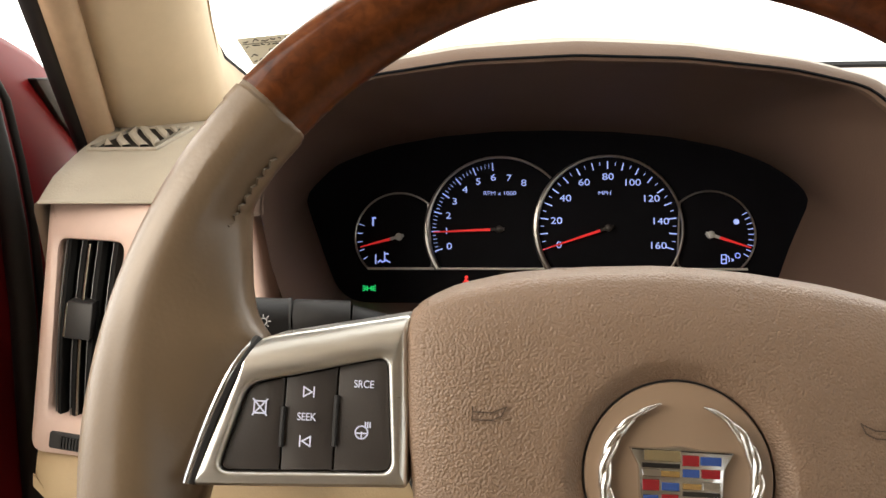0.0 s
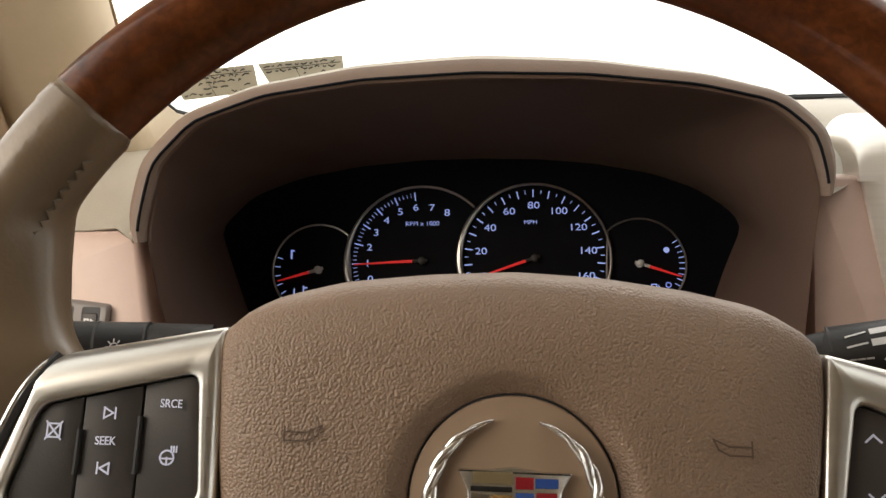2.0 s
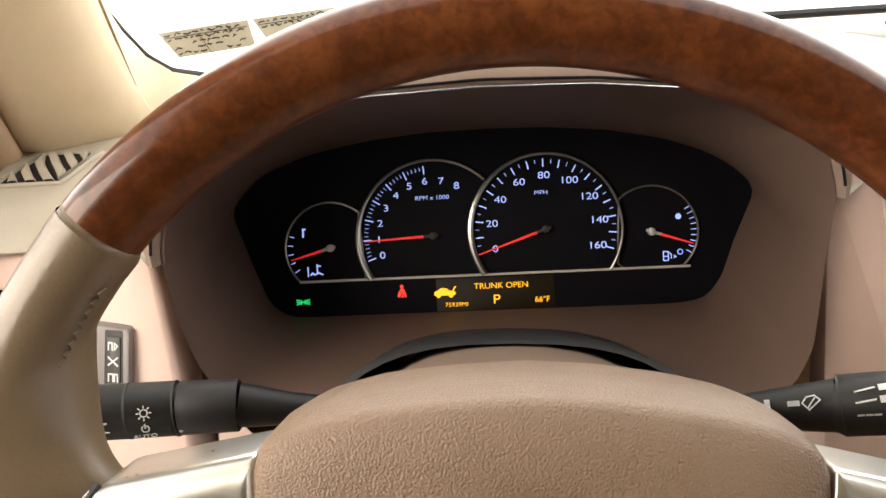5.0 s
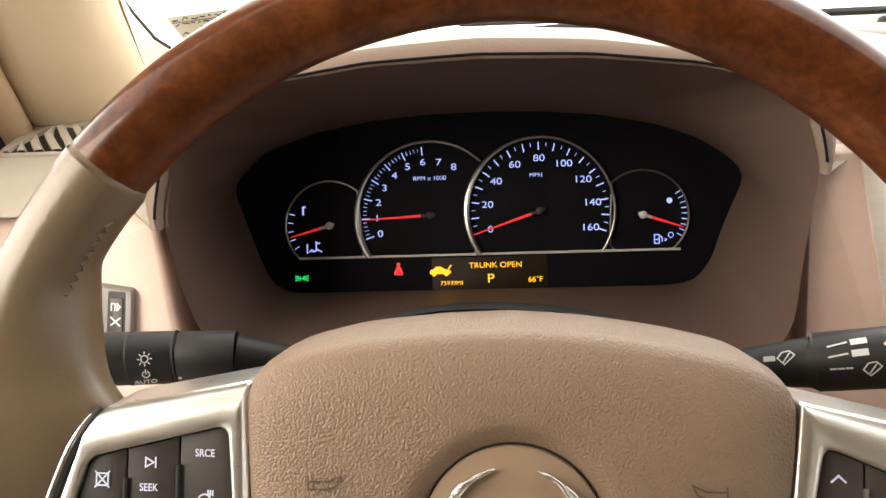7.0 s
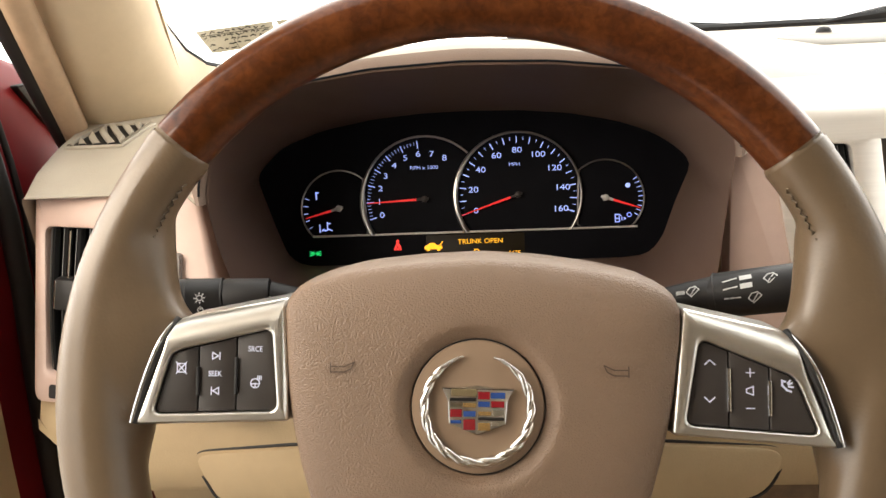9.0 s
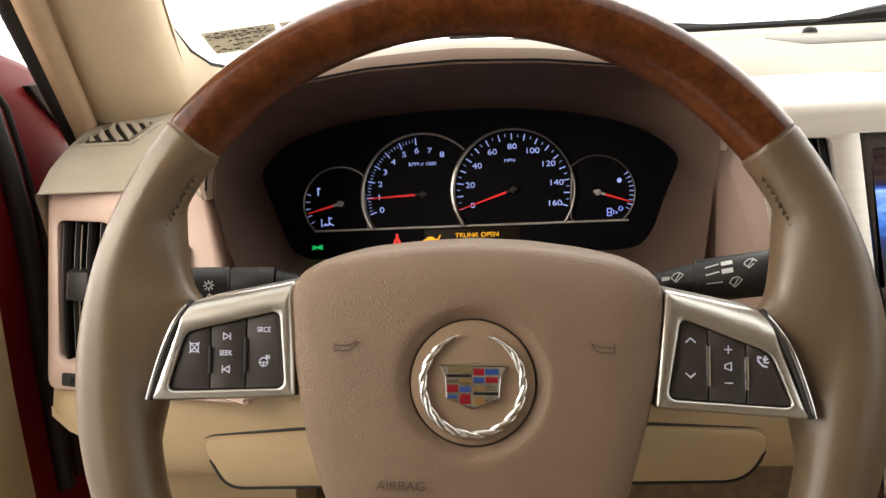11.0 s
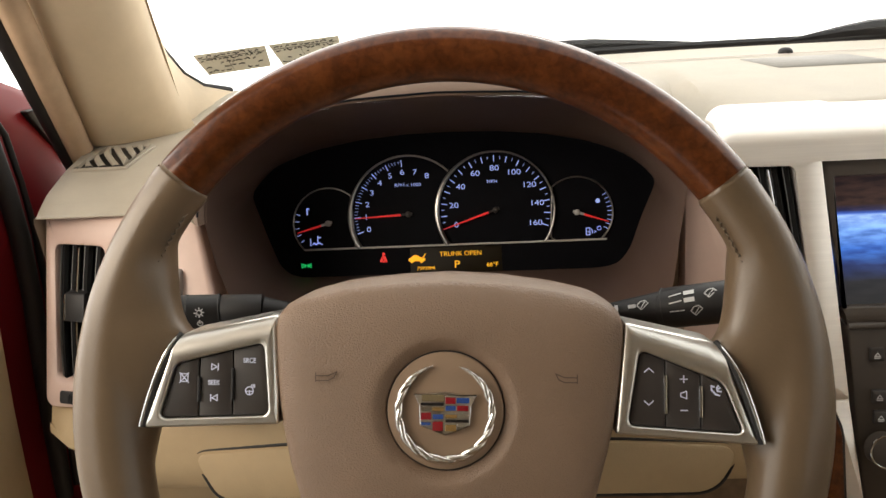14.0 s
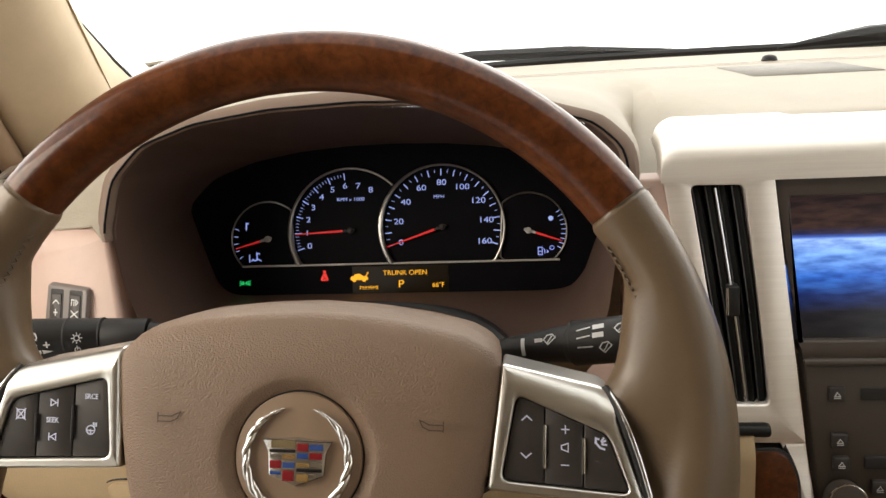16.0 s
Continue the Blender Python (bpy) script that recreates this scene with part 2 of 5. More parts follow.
def tube(path, r, n=10, bm=None, closed=False, flat=1.0):
    """A round bar along a path; r may be a list."""
    pts = [Vector(p) for p in path]
    rings = []
    k = len(pts)
    up = Vector((0.13, 0.21, 0.97)).normalized()
    for i, p in enumerate(pts):
        a = pts[i - 1] if (i or closed) else p
        b = pts[(i + 1) % k] if (i < k - 1 or closed) else p
        t = (b - a).normalized()
        s = t.cross(up).normalized()
        u = s.cross(t)
        ri = r[i] if isinstance(r, (list, tuple)) else r
        rings.append([tuple(p + s * math.cos(q * math.tau / n) * ri + u * math.sin(q * math.tau / n) * ri * flat) for q in range(n)])
    if closed:
        rings.append(rings[0])
        bm = loft(rings, bm=bm)
        bmesh.ops.remove_doubles(bm, verts=bm.verts, dist=1e-7)
        return bm
    return loft(rings, bm=bm, cap_start=True, cap_end=True)


def lathe(profile, cx=0, cy=0, n=64, bm=None):
    """A profile of (radius, height) turned about an axis along z."""
    rings = [[(cx + r * math.cos(q * math.tau / n), cy + r * math.sin(q * math.tau / n), z) for q in range(n)] for r, z in profile]
    return loft(rings, bm=bm, cap_end=True)


def strips(lines, w, z, bm=None):
    """Flat bars of width w along polylines, at height z, thin but solid."""
    bm = bm or bmesh.new()
    for line in lines:
        for a, b in zip(line, line[1:]):
            a, b = Vector((*a, z)), Vector((*b, z))
            d = (b - a)
            if d.length < 1e-9:
                continue
            t = d.normalized()
            s = Vector((-t.y, t.x, 0)) * w / 2
            e = t * w / 2
            q = [a - e - s, b + e - s, b + e + s, a - e + s]
            top = [bm.verts.new(p + Vector((0, 0, 0.0002))) for p in q]
            bot = [bm.verts.new(p) for p in q]
            bm.faces.new(top)
            for i in range(4):
                bm.faces.new((bot[i], bot[(i + 1) % 4], top[(i + 1) % 4], top[i]))
    return bm


def arc(cx, cy, r, a0, a1, n=16):
    return [(cx + r * math.cos(radians(a0 + (a1 - a0) * i / n)), cy + r * math.sin(radians(a0 + (a1 - a0) * i / n))) for i in range(n + 1)]


def lettering(text, size, x, y, z, material, parent, name="lettering", turn=0.0, wide=1.0, bold=0.0):
    c = bpy.data.curves.new(name, "FONT")
    c.body, c.size, c.align_x, c.align_y, c.extrude, c.offset = text, size, "CENTER", "CENTER", 0.0001, bold
    tmp = bpy.data.objects.new(name, c)
    me = bpy.data.meshes.new_from_object(tmp)
    bpy.data.objects.remove(tmp)
    me.name = name
    me.materials.clear()
    me.materials.append(material)
    ob = new(name, me)
    ob.parent = parent
    ob.matrix_basis = pose(x, y, z, 0, 0, turn) @ Matrix.Diagonal((wide, 1, 1, 1))
    return ob


def clip_x(poly, lo, hi):
    """The part of a polygon between two upright lines."""
    for lim, sg in ((lo, 1), (hi, -1)):
        out = []
        for i in range(len(poly)):
            a, b = poly[i - 1], poly[i]
            ia, ib = (a[0] - lim) * sg >= 0, (b[0] - lim) * sg >= 0
            if ia != ib:
                f = (lim - a[0]) / (b[0] - a[0])
                out.append((lim, a[1] + f * (b[1] - a[1])))
            if ib:
                out.append(b)
        poly = out
    return poly


def box(x0, y0, z0, x1, y1, z1, bev=0.0, bm=None):
    own = bm is None
    bm = bm or bmesh.new()
    r = bmesh.ops.create_cube(bm, size=1, matrix=Matrix.LocRotScale(((x0 + x1) / 2, (y0 + y1) / 2, (z0 + z1) / 2), None, (x1 - x0, y1 - y0, z1 - z0)))
    if bev and own:
        bmesh.ops.bevel(bm, geom=bm.edges, offset=bev, segments=2, affect="EDGES", profile=0.5)
    return bm


def smooth(a, b, x):
    t = max(0.0, min(1.0, (x - a) / (b - a)))
    return t * t * (3 - 2 * t)


def lerp_table(tab, x):
    for (a, u), (b, v) in zip(tab, tab[1:]):
        if x <= b:
            return u + (v - u) * max(0.0, (x - a) / (b - a))
    return tab[-1][1]


CAR = pose(0, 0, Z0)  # the dash's frame, level with the car
COLUMN = CAR @ pose(0, 0, 0, 0, 2.18, 0) @ pose(0, 0.0235, 0, 68, 0, 0)  # x right, y up the wheel, z towards the driver

# ---- ground, cabin shell ----
bm = box(-30, -30, -0.34, 30, 30, -0.24)
tagged(link("ground", bm, M_CONC, False), "grey concrete garage floor around the car", "floor", kind="structure")
bm = bmesh.new()
box(-0.42, -1.9, -0.04, 1.16, 0.5, 0.0, bm=bm)
tagged(link("floor", bm, M_CARPET, False), "brown carpeted car floor", "floor", kind="structure")
tagged(link("wall_front", box(-0.40, 0.50, 0.0, 1.14, 0.54, 0.66), M_CARPET, False), "dark carpeted bulkhead under the dash", "wall", kind="structure")
tagged(link("ceiling", box(-0.40, -1.9, 1.13, 1.14, -0.02, 1.17), M_LINER, False), "beige cloth headliner of the car", "ceiling", kind="structure")
bm = box(1.11, -1.9, 0.0, 1.16, 0.6, 0.72)  # side wall below and above the side windows
box(1.11, -1.9, 1.07, 1.16, 0.6, 1.15, bm=bm)
box(1.11, -1.0, 0.72, 1.16, -0.85, 1.07, bm=bm)
tagged(link("wall_right", bm, M_LINER, False), "beige side wall of the cabin with window openings", "wall", kind="structure")
# two windowless walls out of view, added to block light from behind and left
tagged(link("light_block_rear", box(-0.40, -1.95, 0.0, 1.14, -1.9, 1.15), M_LINER, False), "plain beige unseen wall, keeps light out behind the cabin", "wall", kind="structure")
tagged(link("light_block_left", box(-0.44, -1.9, 0.0, -0.40, -0.48, 1.15), M_LINER, False), "plain beige unseen side wall, keeps light out at the left rear", "wall", kind="structure")

# emission makes the wall glow, standing in for a brightly lit garage
wall = mat("glowing_garage_wall", (0.9, 0.88, 0.85), 0.8, vary=0.02, scale=2, emit=3.0)
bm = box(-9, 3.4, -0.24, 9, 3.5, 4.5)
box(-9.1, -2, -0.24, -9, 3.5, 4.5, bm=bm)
tagged(link("backdrop", bm, wall, False), "white garage wall outside the car, glowing by its own emission", "wall", kind="structure")

# ---- dashboard ----
dash = thing("dashboard", CAR, "cream and tan vinyl car dashboard with a hooded instrument bay", "dashboard")
CL_C = (-0.012, 0.0)
CLUSTER = [(-0.2065, 0.0040), (-0.1900, -0.0420), (-0.1795, -0.0680), (-0.1660, -0.0790), (0.1200, -0.0795), (0.1410, -0.0772), (0.1535, -0.0620), (0.1640, -0.0340), (0.1800, 0.0010),
           (0.1705, 0.0135), (0.1475, 0.0290), (0.1170, 0.0403), (0.0750, 0.0490), (0.0325, 0.0532), (-0.0106, 0.0546), (-0.0542, 0.0541), (-0.0984, 0.0505), (-0.1433, 0.0427), (-0.1815, 0.0290)]
LIP = [(-0.1990, 0.0230), (-0.1910, -0.010), (-0.1815, -0.034), (-0.1640, -0.060), (-0.10, -0.068), (0.09, -0.068), (0.1480, -0.062), (0.1610, -0.040), (0.1680, 0.0),
       (0.1760, 0.040), (0.1700, 0.070), (0.1500, 0.087), (0.110, 0.0965), (0.050, 0.1030), (-0.012, 0.1050), (-0.075, 0.1030), (-0.130, 0.0960), (-0.170, 0.083), (-0.192, 0.060)]


def polar(poly, c, n, soften=1):
    """The outline's distance from c at n even angles."""
    out = []
    k = len(poly)
    for q in range(n):
        a = q * math.tau / n
        d = Vector((math.cos(a), math.sin(a)))
        best = 0.0
        for i in range(k):
            p, s = Vector(poly[i - 1]) - Vector(c), Vector(poly[i]) - Vector(poly[i - 1])
            den = d.x * s.y - d.y * s.x
            if abs(den) < 1e-12:
                continue
            t = (p.x * s.y - p.y * s.x) / den
            u = (p.x * d.y - p.y * d.x) / den
            if t > 0 and -1e-6 <= u <= 1 + 1e-6:
                best = max(best, t)
        out.append(best)
    for _ in range(soften):
        out = [(out[i - 1] + 2 * out[i] + out[(i + 1) % n]) / 4 for i in range(n)]
    return out


NP = 192
T18, C18, S18 = math.tan(radians(18)), math.cos(radians(18)), math.sin(radians(18))
back, lip = polar(CLUSTER, CL_C, NP), polar(LIP, CL_C, NP)


def lip_point(q, out=0.0, dy=0.0):
    a = q * math.tau / NP
    zz = lip[q] * math.sin(a)
    if out > 0:
        keep = smooth(-0.004, 0.040, zz) if math.cos(a) < 0 else smooth(0.020, 0.060, zz)
        out *= 0.12 + 0.88 * keep
    x, z = CL_C[0] + (lip[q] + out) * math.cos(a), (lip[q] + out) * math.sin(a)
    return (x, 0.218 + T18 * z + dy, z)


def back_point(q, dz=0.0):
    a = q * math.tau / NP
    u, v = CL_C[0] + back[q] * math.cos(a), back[q] * math.sin(a)
    return (u, 0.3757 + v * S18 + 0.004 + dz, v * C18)


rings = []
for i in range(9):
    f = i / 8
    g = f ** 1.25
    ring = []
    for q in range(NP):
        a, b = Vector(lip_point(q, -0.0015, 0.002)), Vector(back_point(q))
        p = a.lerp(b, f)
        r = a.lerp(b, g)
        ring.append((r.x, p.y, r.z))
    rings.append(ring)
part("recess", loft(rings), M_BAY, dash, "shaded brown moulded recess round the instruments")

def top_z(x, y):
    right = lerp_table([(0.24, 0.074), (0.27, 0.0795), (0.33, 0.083), (0.46, 0.0890), (0.53, 0.0912), (0.60, 0.0918), (0.66, 0.0925)], y)
    left = lerp_table([(0.24, 0.018), (0.252, 0.0235), (0.275, 0.037), (0.31, 0.049), (0.36, 0.060), (0.45, 0.066), (0.55, 0.082), (0.66, 0.094)], y)
    return left + (right - left) * smooth(-0.26, 0.10, x)


def base_y(x):
    return 0.645 - 0.28 * (x - 0.37) ** 2


# one padded skin: the hood's rolled brow, the top behind it, and the pad on both sides
ARCQ = list(range(6, 94))
BROW = [(-0.0020, 0.006), (0.0, -0.0008), (0.0035, -0.0034), (0.0075, -0.0030), (0.0108, 0.0008), (0.0128, 0.0070), (0.0138, 0.0160)]
NB = 18
columns = []
for n, q in enumerate(ARCQ):
    col = [lip_point(q, o, dy) for o, dy in BROW]
    x5, y5, z5 = col[-1]
    xb = 0.206 - 0.424 * n / (len(ARCQ) - 1)
    for k in range(1, NB + 1):
        f = k / NB
        x = x5 + (xb - x5) * smooth(0, 0.6, f)
        y = y5 + (base_y(x) + 0.03 - y5) * f
        w = smooth(0.0, 0.62, f)
        col.append((x, y, z5 + 0.004 * math.sin(math.pi * min(1, 2.4 * f)) * (1 - w) + (top_z(x, y) - z5) * w))
    columns.append(col)


def pad_column(x, y0, drop, sink=0.0):
    """A straight strip of pad from its rolled front edge back to the glass."""
    z = top_z(x, y0) - sink
    col = [(x, y0 - 0.004 + a, z - drop * b) for a, b in ((0.012, 1.0), (0.004, 0.8), (0.0, 0.55), (0.0, 0.32), (0.001, 0.15), (0.0025, 0.05), (0.005, 0.0))]
    for k in range(1, NB + 1):
        y = y0 + 0.001 + (base_y(x) + 0.03 - y0) * (k / NB) ** 1.15
        col.append((x, y, top_z(x, y) - sink * (1 - smooth(y0, y0 + 0.13, y))))
    return col


right = [pad_column(x, y0, 0.03, sk) for x, y0, sk in ((0.98, 0.288, 0), (0.80, 0.288, 0), (0.60, 0.288, 0), (0.45, 0.288, 0), (0.36, 0.288, 0), (0.30, 0.288, 0.0005), (0.265, 0.287, 0.0025), (0.245, 0.284, 0.006), (0.232, 0.279, 0.012), (0.222, 0.272, 0.020), (0.2135, 0.266, 0.028))]
left = [pad_column(x, 0.252, 0.0035) for x in (-0.2245, -0.236, -0.25, -0.27, -0.29, -0.31, -0.33, -0.345)]
# rounded outer end beside the door
end = [[(x, y + dy, z - dz) for _, y, z in left[-1]] for x, dy, dz in ((-0.3485, 0.002, 0.0020), (-0.3510, 0.005, 0.007), (-0.3520, 0.009, 0.020), (-0.3510, 0.014, 0.07), (-0.345, 0.018, 0.12))]
skin = right + columns + left + end
part("top_pad", loft([c[4:] for c in skin], closed=False), M_DASH, dash, "cream grained vinyl dash top")
# same vinyl as the top; the darker colour paints the brow's shade
part("visor", loft([c[:5] for c in columns], closed=False), M_HOOD, dash, "cream vinyl rolled brow over the instruments, shade put into its colour")
part("pad_front", loft([c[:5] for c in right], closed=False), M_DASH, dash)
part("pad_front", loft([c[:5] for c in columns[-1:] + left], closed=False), M_DASH, dash)
part("seam", tube([lip_point(q, 0.0026, -0.0036) for q in ARCQ[1:-1]], 0.0009, 6), M_FACE, dash, "dark seam line under the hood's edge")


def face_y(x, z):
    return 0.255 + 0.46 * z - 0.26 * (min(x, -0.215) + 0.335)


def on_face(bm, fn):
    """Turns a flat build (x, z, depth towards the driver) into the dash's sloping face."""
    for v in bm.verts:
        x, z, d = v.co
        v.co = (x, fn(x, z) - d, z)
    return bm


VENT_L = rounded([(-0.337, -0.003), (-0.331, -0.103), (-0.290, -0.103), (-0.290, -0.003)], 0.006, 5)
outer = rounded([(-0.349, 0.0215), (-0.343, -0.124), (-0.170, -0.124), (-0.2045, 0.0215)], [0.004, 0.01, 0.002, 0.002], 5)
bm = on_face(frame_ring(outer, VENT_L, 0.0, 0.03, 0.03, 0.0045), face_y)
part("fascia_end", bm, M_FASCIA, dash, "rosy-beige satin plastic panel round the side vent")


def mid_y(x, z):
    return 0.216 + 0.30 * z


ARCH = [(-0.115, -0.075), (-0.105, -0.053), (-0.085, -0.036), (-0.05, -0.0235), (0.0, -0.0185), (0.045, -0.0225), (0.083, -0.036), (0.105, -0.053), (0.115, -0.075)]
lower = [(x, -0.121) for x, _ in ARCH]
rows = [[(-0.168, -0.055, 0), *[(x, z - 0.030, 0) for x, z in ARCH], (0.163, -0.055, 0)], [(-0.168, -0.121, 0), *[(x, z, 0) for x, z in lower], (0.163, -0.121, 0)]]
part("fascia_middle", on_face(loft(rows, closed=False), mid_y), M_FASCIA, dash)
bm = slab(rounded([(0.1745, 0.046), (0.168, -0.128), (0.232, -0.128), (0.203, 0.046)], 0.003, 3), -0.02, 0.0, 0.002)
part("fascia_inner", on_face(bm, lambda x, z: 0.229 + 0.268 * z + 0.004), M_FASCIA, dash)

# knee bolster: a soft roll under the fascia
rows = []
for i in range(33):
    x = -0.342 + 0.60 * i / 32
    e = smooth(-0.342, -0.285, x)
    low = -0.150 - 0.052 * e
    p = [(0.224, -0.1215), (0.206, -0.1225), (0.197, -0.1275), (0.190, -0.142), (0.187, -0.5 * 0.142 + 0.5 * low), (0.189, low + 0.012), (0.197, low + 0.002), (0.215, low), (0.30, low + 0.004)]
    k = 0.012 * (1 - smooth(-0.342, -0.325, x))
    rows.append([(x, y + k, z) for y, z in p])
part("knee_bolster", loft(rows, closed=False), M_KNEE, dash, "sand-coloured padded vinyl knee bolster")
bm = slab(rounded([(-0.222, -0.162), (-0.205, -0.206), (0.195, -0.206), (0.212, -0.164), (0.12, -0.158), (-0.14, -0.157)], [0.016, 0.014, 0.02, 0.02, 0.01, 0.01], 6), -0.02, 0.004, 0.004)
part("knee_cover", on_face(bm, lambda x, z: 0.1895), M_KNEE, dash, "sand-coloured removable cover under the column")
pts = rounded([(-0.2235, -0.1605), (-0.206, -0.2075), (0.196, -0.2075), (0.2135, -0.1625), (0.12, -0.1565), (-0.14, -0.1555)], [0.016, 0.014, 0.02, 0.02, 0.01, 0.01], 6)
part("cover_gap", tube([(x, 0.1895, z) for x, z in pts], 0.0017, 6, closed=True), M_RUBBER, dash)
bm = loft([[(-0.30, 0.26, -0.20), (-0.30, 0.40, -0.20), (-0.20, 0.42, -0.2), (-0.17, 0.26, -0.2)], [(-0.28, 0.28, -0.45), (-0.28, 0.40, -0.45), (-0.20, 0.42, -0.45), (-0.19, 0.28, -0.45)]], cap_end=True)
part("kick_panel", bm, M_KNEE, dash)

# ---- demister outlet on the dash's end ----
vent = thing("demister_vent", CAR, "small cream slatted demister vent in the dash top", "air vent")
A, B, C, D = (-0.338, 0.308), (-0.291, 0.308), (-0.281, 0.352), (-0.322, 0.352)


def vent_point(s, t, lift=0.0):
    x = (A[0] * (1 - s) + B[0] * s) * (1 - t) + (D[0] * (1 - s) + C[0] * s) * t
    y = A[1] * (1 - t) + D[1] * t
    return (x, y - lift * 0.45, top_z(x, y) + lift)


edge = [vent_point(s, 0) for s in (0, 0.25, 0.5, 0.75, 1)] + [vent_point(1, t) for t in (0.33, 0.66, 1)] + [vent_point(s, 1) for s in (0.75, 0.5, 0.25, 0)] + [vent_point(0, t) for t in (0.66, 0.33)]
part("frame", tube([(x, y, z + 0.0005) for x, y, z in edge], 0.0018, 8, closed=True), M_DASH, vent)
bm = loft([[vent_point(s, t, 0.0012) for s in (0.02, 0.25, 0.5, 0.75, 0.98)] for t in (0.03, 0.35, 0.65, 0.97)], closed=False)
part("opening", bm, M_BLACK, vent, "black vent opening")
for k in range(8):
    s = -0.45 + 0.27 * k
    bm = loft([[vent_point(min(0.98, max(0.02, s + ds + 0.5 * (t - 0.5) * -2)), t, l) for t in (0.02, 0.35, 0.65, 0.98)] for ds, l in ((-0.080, 0.0014), (-0.066, 0.0034), (0.056, 0.0038), (0.080, 0.0014))], closed=False)
    part("slat", bm, M_DASH, vent)

# ---- side vent ----
M_EDGE = mat("dull_grey_edge", (0.10, 0.10, 0.10), 0.4, metal=0.4, vary=0.1)
M_VANE = mat("matt_black_vane", (0.008, 0.008, 0.008), 0.55, vary=0.2, spec=0.12)


def vane_vent(name, quad, fn, label, tab_z, group, tab=(0.008, 0.010)):
    """Upright black vanes in an opening whose four corners are given from the top left, counter-clockwise."""
    (x0, z0), (x1, z1), (x2, z2), (x3, z3) = quad
    v = thing(name, CAR, label, "air vent", group)
    bm = on_face(slab([(x0 - 0.002, z0 + 0.002), (x1 - 0.002, z1 - 0.002), (x2 + 0.002, z2 - 0.002), (x3 + 0.002, z3 + 0.002)], -0.045, -0.03, 0.001), fn)
    part("duct", bm, M_RUBBER, v)
    n = 4
    for k in range(n):
        s = (k + 0.5) / n
        xa, xb, za, zb = x0 + (x3 - x0) * s, x1 + (x2 - x1) * s, z0 + (z3 - z0) * s, z1 + (z2 - z1) * s
        rows = []
        for i in range(9):
            f = i / 8
            x, z = xa + (xb - xa) * f, za + (zb - za) * f
            b = 0.004 * math.sin(f * math.pi)
            rows.append([(x - 0.0035, z, -0.012 + b), (x - 0.002, z, -0.006 + b), (x + 0.001, z, -0.005 + b), (x + 0.0035, z, -0.009 + b), (x + 0.003, z, -0.028), (x, z, -0.028)])
        vane = part("vane", on_face(loft(rows, cap_start=True, cap_end=True), fn), M_VANE, v)
        part("vane_edge", on_face(tube([(r[1][0] - 0.0008, r[1][1], r[1][2] + 0.0002) for r in rows], 0.0004, 6), fn), M_EDGE, vane, "thin grey edge of the vane")
    s = 0.46
    path = []
    for i in range(13):
        f = 0.02 + 0.96 * i / 12
        x = (x0 + (x3 - x0) * s) * (1 - f) + (x1 + (x2 - x1) * s) * f
        z = z0 * (1 - f) + z1 * f
        path.append((x, z, -0.004 + 0.004 * math.sin(f * math.pi)))
    part("bright_rod", on_face(tube(path, 0.0011, 8), fn), M_CHROME, v, "thin bright rod down the vent")
    f = (tab_z - z0) / (z1 - z0)
    xt = (x0 + (x3 - x0) * s) * (1 - f) + (x1 + (x2 - x1) * s) * f
    part("tab", on_face(box(xt - tab[0] / 2, tab_z - tab[1], -0.006, xt + tab[0] / 2, tab_z + tab[1], 0.005, 0.0012), fn), M_BLACK, v, "black plastic slider tab")
    part("tab_edge", on_face(tube([(xt - tab[0] / 2, tab_z - tab[1] * 0.9, 0.0042), (xt - tab[0] / 2, tab_z + tab[1] * 0.9, 0.0042)], 0.0009, 8), fn), M_CHROME, v, "bright edge of the slider tab")
    return v


vane_vent("side_vent", [(-0.337, -0.003), (-0.331, -0.103), (-0.290, -0.103), (-0.290, -0.003)], face_y, "black side air vent with upright vanes and a bright rod", -0.047, "air vents", (0.019, 0.0105))
wheel_slot = thing("vent_thumbwheel", CAR, "black vent thumbwheel set in the side panel", "control wheel")
bm = on_face(slab(rounded([(-0.328, -0.110), (-0.328, -0.119), (-0.300, -0.119), (-0.300, -0.110)], 0.002), -0.003, 0.0012, 0.0006), face_y)
part("slot", bm, M_RUBBER, wheel_slot)
bm = bmesh.new()
for k in range(7):
    box(-0.319 + 0.0022 * k, -0.1175, 0, -0.3177 + 0.0022 * k, -0.1115, 0.0035, bm=bm)
part("ridged_wheel", on_face(bm, face_y), M_BLACK, wheel_slot)

